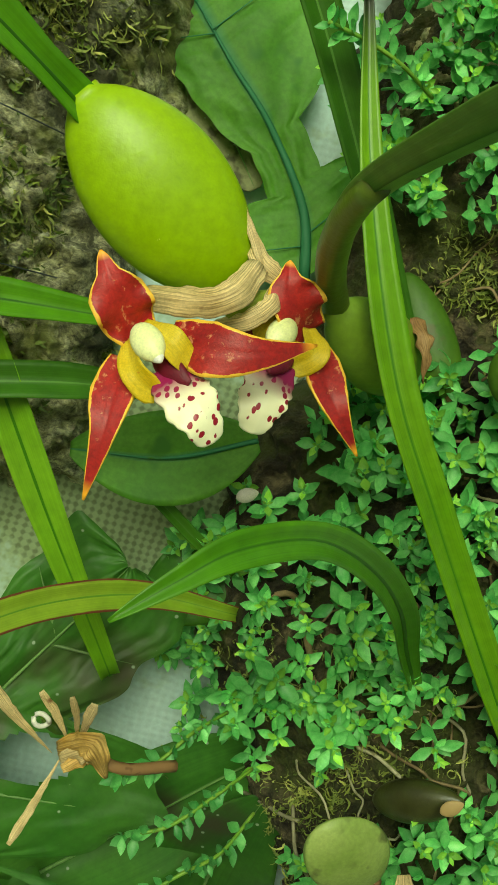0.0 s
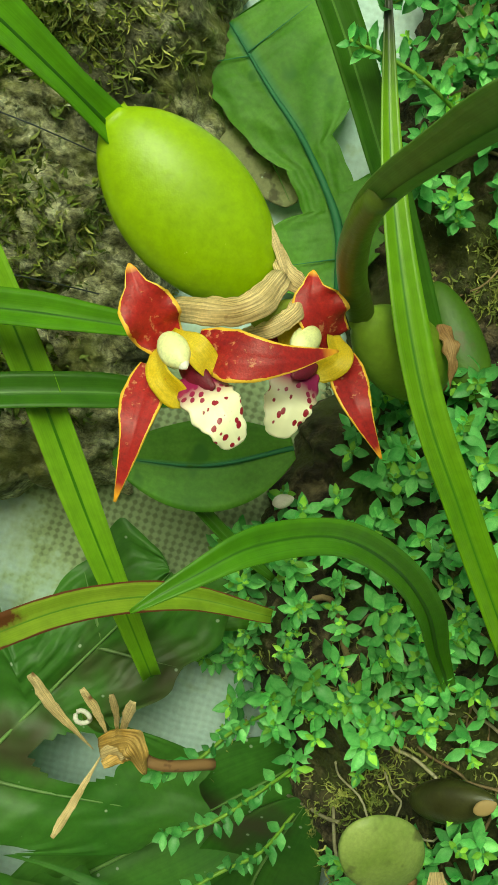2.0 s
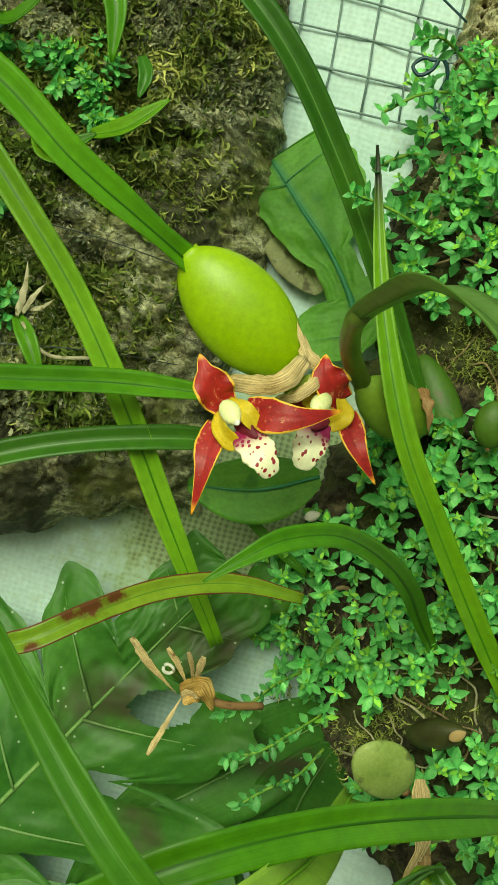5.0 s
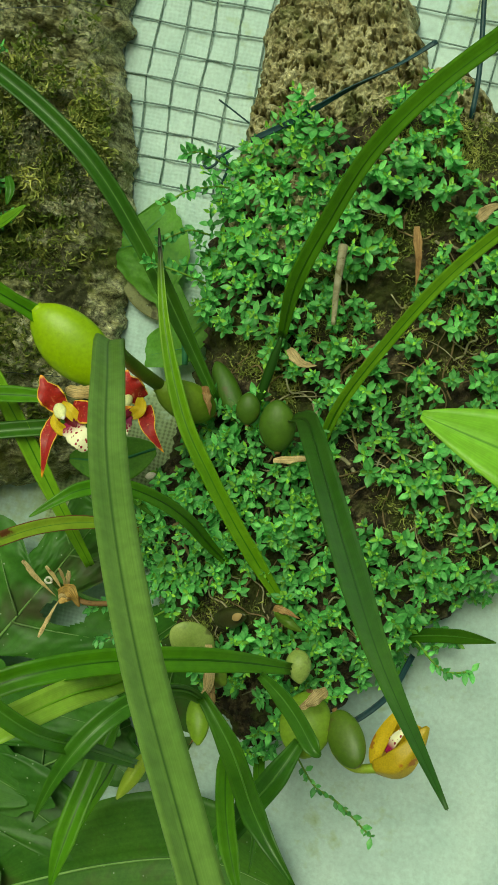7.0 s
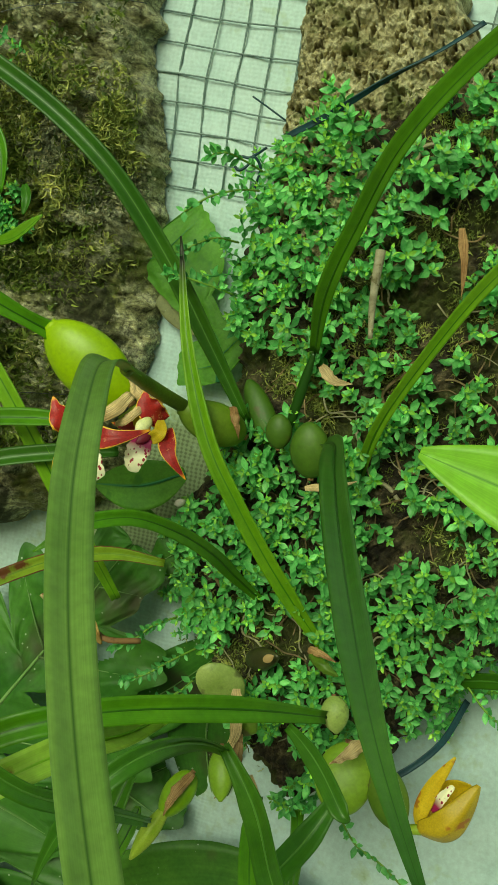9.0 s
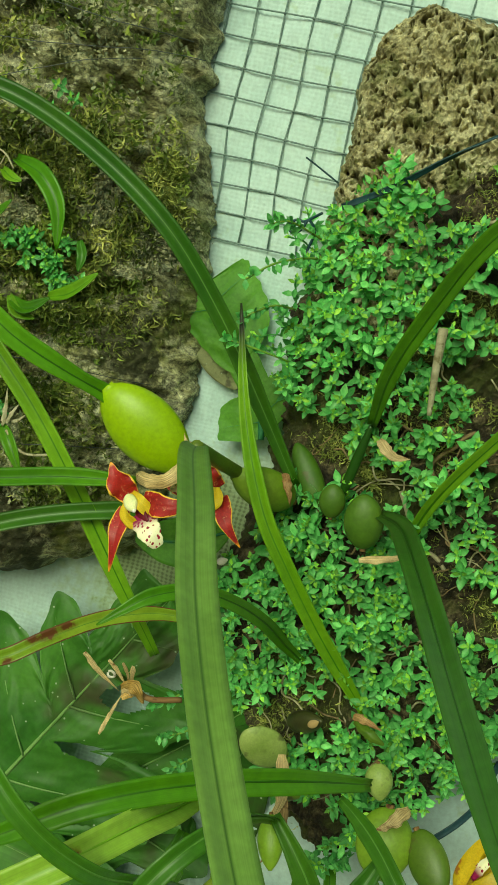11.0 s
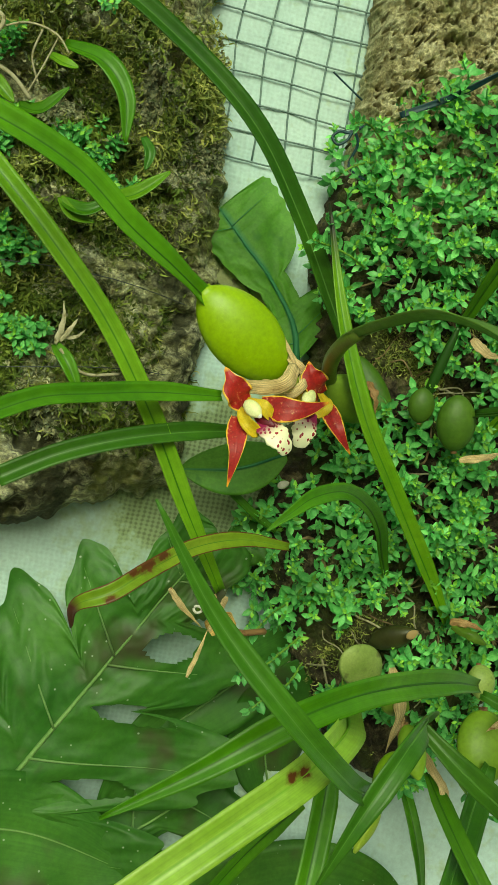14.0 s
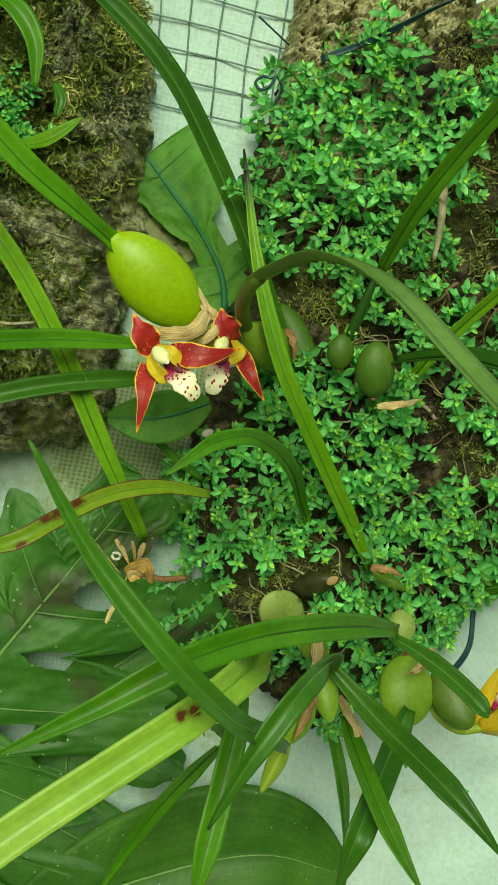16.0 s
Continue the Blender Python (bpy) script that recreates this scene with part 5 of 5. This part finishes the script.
for way, wid in [([(-0.0681, 0.1231, 1.4012), (-0.0668, 0.1195, 1.4095), (-0.0682, 0.1205, 1.4166)], 0.0022), ([(-0.0667, 0.1230, 1.4026), (-0.0638, 0.1196, 1.4078), (-0.0619, 0.1208, 1.4119)], 0.0020), ([(-0.0653, 0.1230, 1.4041), (-0.0612, 0.1211, 1.4054), (-0.0587, 0.1223, 1.4086)], 0.0015)]:
    dry_strip("sheath", way, wid, "pale_root", parent=epi, profile=lance_width, wave=0.3)
part("root", tube(spline([(-0.0661, 0.1232, 1.3999), (-0.0565, 0.1216, 1.3933), (-0.0439, 0.1238, 1.3958)], 14), 0.0006, 6), "pale_root", epi)


def patch_on_bark(label, spots, count, seed):
    r = random.Random(seed)
    ob = holder("creeping_plant", (0, 0, 0), label, "small plant", "creeping plants")
    for _ in range(count):
        x0, z0, rad = spots[r.randrange(len(spots))]
        g, d = r.uniform(0, 6.28), rad * r.random() ** 0.5
        x, z = x0 + d * math.cos(g), z0 + d * math.sin(g)
        s = new("sprig", SPRIGS[r.randrange(12)])
        s.parent = ob
        aim = Vector((r.uniform(-0.6, 0.6), -1.0, r.uniform(-0.1, 0.8))).normalized()
        q = aim.to_track_quat("Z", "Y") @ Euler((0, 0, r.uniform(0, 6.28))).to_quaternion()
        sc = r.uniform(0.5, 0.8)
        s.matrix_local = Matrix.LocRotScale((x, bark_face(x) - 0.001, z), q, (sc, sc, sc))


patch_on_bark("small green creeping plants scattered over the bark", [(-0.1069, 1.4983, 0.006), (-0.0976, 1.4748, 0.007), (-0.0690, 1.4728, 0.007), (-0.0635, 1.4642, 0.007), (-0.0733, 1.5293, 0.008), (-0.1000, 1.4647, 0.006), (-0.0875, 1.4285, 0.006), (-0.0927, 1.4344, 0.006), (-0.0770, 1.4004, 0.005), (-0.0860, 1.4067, 0.006), (-0.0791, 1.4708, 0.006)], 95, 21)


# ---- moss and roots ----
def moss(name, spots, count, seed, face, skin, length, label, keep=0.02, breadth=0.07):
    """Many small curling tufts on a rough face, joined."""
    r = random.Random(seed)
    vs, fs = [], []
    for _ in range(count):
        x0, z0, rx, rz = spots[r.randrange(len(spots))]
        x, z = x0 + rx * r.gauss(0, 0.5), z0 + rz * r.gauss(0, 0.5)
        bare = x > -0.095 + 0.02 * math.sin(z * 130) and z > 1.518 + 0.01 * math.sin(x * 170)
        if fbm(x * 50, seed, z * 50) < keep or at(TRUNK_R, z) - 0.003 < x < 0.03 or x < 0.0 and (z < 1.368 or bare and r.random() < 0.85):
            continue
        for _ in range(r.randint(2, 5)):
            p = Vector((x + r.gauss(0, 0.0012), 0, z + r.gauss(0, 0.0012)))
            p.y = face(p.x, p.z) - 0.0006
            way = Vector((r.gauss(0, 0.8), -0.9, r.gauss(0, 0.8))).normalized()
            curl = Vector((r.gauss(0, 1), r.gauss(0, 1), r.gauss(0, 1))).normalized() * r.uniform(0.3, 0.9)
            step = length * r.uniform(0.5, 1.5) / 6
            wide = length * breadth * r.uniform(0.6, 1.4)
            base = len(vs)
            for k in range(7):
                sd = way.cross(curl)
                sd = (sd.normalized() if sd.length > 1e-6 else Vector((1, 0, 0))) * wide * (1.5 if k in (2, 4) else 1.0) * (1.05 - k / 6)
                vs += [tuple(p + sd), tuple(p - sd)]
                way = (way + curl.cross(way) * 0.8 + Vector((r.gauss(0, 0.25), r.gauss(0.06, 0.2), r.gauss(-0.04, 0.25)))).normalized()
                p = p + way * step
            fs += [(base + 2 * k, base + 2 * k + 1, base + 2 * k + 3, base + 2 * k + 2) for k in range(6)]
    me = bpy.data.meshes.new(name)
    me.from_pydata(vs, [], fs)
    me.materials.append(M[skin])
    return tagged(new(name, me), label, "moss", "", "stuff")


def bark_at(x, z):
    return bark_face(x) - trunk_relief(x, z) * 0.9


def mound_at(x, z):
    return mound_face(x, z) - mound_relief(x, z) * 0.9


moss("moss", [(-0.0729, 1.4966, 0.05, 0.04), (-0.0578, 1.4774, 0.05, 0.03), (-0.0956, 1.4582, 0.04, 0.04), (-0.0491, 1.5115, 0.02, 0.02), (-0.0886, 1.5258, 0.04, 0.03), (-0.0377, 1.4489, 0.02, 0.05), (-0.0656, 1.4206, 0.05, 0.04), (-0.0341, 1.4969, 0.012, 0.05), (-0.0270, 1.4021, 0.02, 0.03)], 8500, 31, bark_at, "moss", 0.0056, "yellowish curly moss over the bark slab", 0.04, 0.09)
moss("moss", [(-0.0561, 1.4206, 0.05, 0.03), (-0.0471, 1.4394, 0.05, 0.03), (-0.0838, 1.4022, 0.05, 0.03), (-0.0455, 1.3837, 0.05, 0.02), (-0.1015, 1.3749, 0.05, 0.03), (-0.0675, 1.4774, 0.05, 0.05), (-0.0599, 1.5459, 0.05, 0.05)], 12000, 32, bark_at, "moss_dark", 0.0046, "dark damp leafy moss on the bark slab", -0.12, 0.15)
moss("lichen", [(-0.06, 1.44, 0.06, 0.05), (-0.0487, 1.4968, 0.05, 0.05), (-0.05, 1.39, 0.06, 0.03), (-0.06, 1.56, 0.06, 0.04), (-0.0332, 1.4584, 0.02, 0.09)], 15000, 34, bark_at, "lichen", 0.0023, "pale flakes of bark and lichen on the slab", -0.15, 0.30)
moss("moss", [(0.0977, 1.4496, 0.03, 0.04), (0.1366, 1.4403, 0.05, 0.05), (0.1451, 1.3836, 0.05, 0.03), (0.1078, 1.4788, 0.04, 0.03), (0.1183, 1.5284, 0.03, 0.02), (0.0685, 1.4209, 0.02, 0.02), (0.0588, 1.3112, 0.03, 0.03)], 6000, 33, mound_at, "moss", 0.0034, "thin mossy growth between the roots on the mount")

r = random.Random(8)
tagged(part("root", tube(spline([(0.0890, 0.1188, 1.4795), (0.0905, 0.1150, 1.4634), (0.0921, 0.1185, 1.4488)], 16), lambda u: 0.0019 - 0.0010 * u, 9), "pale_root"), "thick pale grey root hanging down the mount", "root")
for k in range(190):
    x, z = r.uniform(0.055, 0.20), r.uniform(1.30, 1.52)
    g = r.uniform(0, 6.28)
    way = []
    for i in range(7):
        way.append(Vector((x, mound_at(x, z) - 0.001 - 0.0035 * math.sin(i / 6 * 3.14) * r.random(), z)))
        g += r.gauss(0, 0.5)
        st = r.uniform(0.0025, 0.0065)
        x, z = x + st * math.cos(g), z + st * math.sin(g) - 0.001
    if any(q.x > at(MOUND_R, q.z) - 0.012 for q in way):
        continue
    part("root", tube(spline(way, 20), r.uniform(0.0002, 0.0005) if k > 9 else r.uniform(0.0006, 0.0009), 5), "root" if k % 3 else "pale_root", mound)

# ---- broad leaves against the wall ----
def oval(u):
    return max(0.03, math.sin(math.pi * (0.04 + 0.94 * u)) ** 0.7)


def broad(name, way, width, skin, label, fold=0.15, facing=(0, -1, 0.1), profile=oval, wave=0.12, waves=4, seed=0.0):
    ob = holder(name, way[0], label, "leaf", "broad leaves")
    line = spline(way, 60)
    part("blade", blade(line, width, profile, fold, facing, (0, 0), 0.0004, wave, waves, 14, seed), skin, ob)
    part("midrib", tube([p + Vector(facing).normalized() * (0.0006 - fold * width * 0.25) for p in line], lambda u: 0.0006 * (1.05 - u), 7), skin if skin == "broad" else "rib", ob)
    return ob


broad("broad_leaf", [(0.0255, 0.1500, 1.3800), (0.0082, 0.1500, 1.3707), (-0.0125, 0.1530, 1.3660)], 0.0205, "broad", "smooth oval green leaf below the flowers", 0.12, (0, -1, 0.1), oval, 0.04, 2)
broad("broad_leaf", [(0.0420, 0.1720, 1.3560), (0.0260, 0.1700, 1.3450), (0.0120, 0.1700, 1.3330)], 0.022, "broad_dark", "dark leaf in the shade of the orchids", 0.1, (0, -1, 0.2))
strap(None, 0.0032, "strap_dark", "short narrow pointed dark leaf", line=spline([(0.0300, 0.1600, 1.3490), (0.0200, 0.1580, 1.3540), (0.0100, 0.1560, 1.3600), (0.0010, 0.1540, 1.3655)], 24))


def lobed(base, tip, half, lobes, skin, label, y_bow=0.003, seed=1, slant=0.6, floor=0.17, ruffle=0.05, vein=0.0005, spine=None, rib="rib", gaps=()):
    """A deeply lobed leaf: rounded lobes of given reach along each side of a straight midrib. lobes: (way along, side, reach, breadth)."""
    ob = holder("lobed_leaf", base, label, "leaf", "lobed leaves")
    a, b = Vector(base), Vector(tip)
    t = (b - a)
    ln = t.length
    t.normalize()
    nor = Vector((0, -1, 0))
    nor = (nor - nor.dot(t) * t).normalized()
    side = t.cross(nor)
    bm = bmesh.new()
    ac, al = bm.verts.layers.float.new("across"), bm.verts.layers.float.new("along")
    n, m = 170, 24 if gaps else 11
    way = spline(spine, n + 1) if spine else [a + t * (ln * i / n) for i in range(n + 1)]
    rows = []
    for i in range(n + 1):
        u = i / n
        row = []
        for k in range(-m, m + 1):
            s = k / m
            sg = 1 if s >= 0 else -1
            reach = floor
            for c, sd, rc, br in lobes:
                if sd == sg:
                    d = abs(u - c) / br
                    if d < 1:
                        reach = max(reach, floor + (rc - floor) * (1 - d ** 3) ** 0.55)
            reach *= min(1, (1.001 - u) / 0.05) ** 0.5 * min(1, (u + 0.02) / 0.05)
            reach *= 1 + ruffle * math.sin(u * 70 + sg * seed) + ruffle * fbm(u * 9, sg * 3.0, seed)
            w = half * reach * abs(s)
            p = way[i] + t * (slant * w) + side * (sg * w) + nor * (y_bow * math.sin(w * 80 + seed) + 0.045 * half * fbm(u * 6, s * 2, seed))
            v = bm.verts.new(p)
            v[ac], v[al] = s, u
            row.append(v)
        rows.append(row)
    for i in range(n):
        for k in range(2 * m):
            if any(((i / n - gu) / ru) ** 2 + ((k / m - 1 - gs) / rs) ** 2 < 1 for gu, gs, ru, rs in gaps):
                continue
            bm.faces.new((rows[i][k], rows[i][k + 1], rows[i + 1][k + 1], rows[i + 1][k]))
    part("blade", bm, skin, ob)
    part("midrib", tube([way[n * k // 20] + nor * (y_bow * math.sin(seed) + 0.045 * half * fbm(k * 0.3, 0.0, seed) + 0.0003) for k in range(21)], lambda u: 0.0013 * (1.1 - u), 7), rib, ob)
    for c, sd, rc, br in lobes:
        p = way[int(c * n)]
        q = p + t * (slant * half * rc * 0.85) + side * (sd * half * rc * 0.85)
        part("vein", tube([p.lerp(q, k / 10) + nor * (0.0008 + y_bow * math.sin(half * rc * 0.85 * k / 10 * 80 + seed)) for k in range(11)], lambda u: vein * (1.1 - u), 5), skin, ob)
    return ob


lobed((-0.0780, 0.1580, 1.1860), (0.0070, 0.1600, 1.3440), 0.068, [(0.655, -1, 0.54, 0.085), (0.455, -1, 0.72, 0.115), (0.23, -1, 0.92, 0.13), (0.03, -1, 0.9, 0.09), (0.635, 1, 0.66, 0.12), (0.375, 1, 1.0, 0.145), (0.11, 1, 1.0, 0.13), (0.87, 1, 0.28, 0.12), (0.88, -1, 0.24, 0.10)], "fern", "large green lobed leaf with a pale midrib and brown blotches", floor=0.2, gaps=[(0.505, 0.52, 0.030, 0.30), (0.69, 0.36, 0.040, 0.22), (0.30, 0.40, 0.026, 0.24)])
lobed((0.0230, 0.1700, 1.4170), (-0.0190, 0.1790, 1.4680), 0.0265, [(0.14, 1, 0.80, 0.19), (0.82, 1, 0.90, 0.34), (0.10, -1, 0.70, 0.20), (0.80, -1, 0.50, 0.36)], "broad", "thin bright green wavy leaf behind the pseudobulb", y_bow=0.0012, seed=2, slant=0.3, floor=0.26, ruffle=0.02, vein=0.0002, spine=[(0.0256, 0.1720, 1.4174), (0.0223, 0.1730, 1.4290), (0.0174, 0.1740, 1.4373), (0.0078, 0.1750, 1.4484), (-0.0040, 0.1760, 1.4586), (-0.0121, 0.1770, 1.4660), (-0.0180, 0.1780, 1.4713)], rib="broad")
broad("broad_leaf", [(-0.0180, 0.1830, 1.4570), (-0.0021, 0.1820, 1.4465), (0.0085, 0.1810, 1.4350)], 0.0190, "leaf_old", "thin mottled grey-brown dying leaf behind the pseudobulb", 0.06, (0, -1, 0.1), oval, 0.03, 2, 2.0)
lobed((-0.0790, 0.1429, 1.1548), (0.0358, 0.1761, 1.2457), 0.05, [(0.2, 1, 0.9, 0.14), (0.55, 1, 1.0, 0.14), (0.85, 1, 0.5, 0.1), (0.3, -1, 0.9, 0.14), (0.7, -1, 0.7, 0.14)], "fern", "dark lobed leaf low on the wall", seed=4)
broad("broad_leaf", [(-0.0121, 0.1613, 1.1528), (0.0406, 0.1604, 1.1837), (0.0855, 0.1603, 1.2004), (0.1258, 0.1666, 1.1941)], 0.062, "broad_dark", "broad smooth green leaf at the foot of the wall", 0.12, (0, -1, 0.2), oval, 0.04, 3)
broad("broad_leaf", [(-0.0968, 0.1327, 1.2137), (-0.0472, 0.1522, 1.2171), (0.0009, 0.1614, 1.2045)], 0.045, "fern", "dark spotted leaf low against the wall", 0.1, (0, -1, 0.2), oval, 0.08, 3)
broad("broad_leaf", [(-0.0794, 0.1423, 1.1241), (-0.0292, 0.1597, 1.1545), (0.0142, 0.1664, 1.1720)], 0.05, "fern", "broad green leaf low against the wall", 0.1, (0, -1, 0.2), oval, 0.06, 3)

broad("broad_leaf", [(-0.0121, 0.1760, 1.2411), (0.0265, 0.1809, 1.2769), (0.0581, 0.1723, 1.3132)], 0.032, "fern", "dark green leaf in the shade below the orchids", 0.08, (0, -1, 0.1), oval, 0.08, 3, 3.0)
broad("broad_leaf", [(0.0580, 0.1887, 1.2311), (0.0489, 0.1833, 1.2638), (0.0537, 0.1662, 1.2987)], 0.034, "fern", "narrow dark leaf at the foot of the mount", 0.08, (0, -1, 0.1), oval, 0.08, 3, 5.0)

# trailing sprigs of the creeping plant
def trailing(label, pts, seed):
    ob = holder("creeping_plant", pts[0], label, "small plant", "creeping plants")
    way = spline(pts, 22)
    part("stem", tube(way, 0.00045, 5), "stem", ob)
    r = random.Random(seed)
    run = (way[-1] - way[0]).normalized()
    bm = bmesh.new()
    for i, p in enumerate(way[2:]):
        for sg in (1, -1):
            if r.random() < 0.25:
                continue
            side = Vector((-run.z, 0, run.x)) * sg if i % 2 else Vector((0, -0.8, 0)) * sg + Vector((0, 0, 0.35 * sg))
            along = (run * r.uniform(0.3, 0.7) + side * 0.9 + Vector((r.gauss(0, 0.35), -0.3, r.gauss(0, 0.35)))).normalized()
            up = Vector((r.gauss(0, 0.3), -1, 0.3))
            tiny_leaf(bm, p, along, (up - along * along.dot(up)).normalized(), r.uniform(0.0026, 0.0056))
    part("leaves", bm, "pilea", ob)


trailing("trailing stem with tiny leaves hanging off the mount", [(0.1176, 0.1357, 1.2691), (0.1271, 0.1315, 1.2614), (0.1383, 0.1303, 1.2576), (0.1544, 0.1301, 1.2478)], 3)
trailing("stem with tiny leaves reaching out over the wall", [(0.0353, 0.1377, 1.4942), (0.0308, 0.1276, 1.4921), (0.0225, 0.1212, 1.4874), (0.0147, 0.1180, 1.4799)], 4)
trailing("stem with tiny leaves rising before the netting", [(0.0352, 0.1375, 1.5015), (0.0292, 0.1297, 1.5034), (0.0238, 0.1242, 1.5042), (0.0183, 0.1225, 1.5019)], 5)
trailing("stem with tiny leaves reaching out below the cushion", [(0.0325, 0.1343, 1.4736), (0.0266, 0.1247, 1.4731), (0.0212, 0.1199, 1.4694), (0.0163, 0.1183, 1.4647)], 6)
trailing("stem with tiny leaves at the edge of the mount", [(0.1533, 0.1389, 1.3303), (0.1612, 0.1330, 1.3254), (0.1680, 0.1303, 1.3233), (0.1768, 0.1290, 1.3264)], 7)
trailing("stem with tiny leaves hanging down beside the withered flower", [(0.0457, 0.1470, 1.3119), (0.0383, 0.1389, 1.3064), (0.0309, 0.1342, 1.3000), (0.0225, 0.1327, 1.2961)], 8)
trailing("stem with tiny leaves low at the edge of the mount", [(0.0494, 0.1492, 1.3017), (0.0439, 0.1412, 1.2945), (0.0365, 0.1364, 1.2898), (0.0300, 0.1351, 1.2833)], 9)
trailing("short stem with tiny leaves beside the dry stalk", [(0.0363, 0.1430, 1.3236), (0.0298, 0.1348, 1.3199), (0.0242, 0.1302, 1.3134), (0.0176, 0.1287, 1.3094)], 10)
trailing("sprig of tiny leaves reaching out before the thin leaf", [(0.0360, 0.1300, 1.4540), (0.0280, 0.1220, 1.4555), (0.0200, 0.1180, 1.4565), (0.0125, 0.1165, 1.4570)], 12)
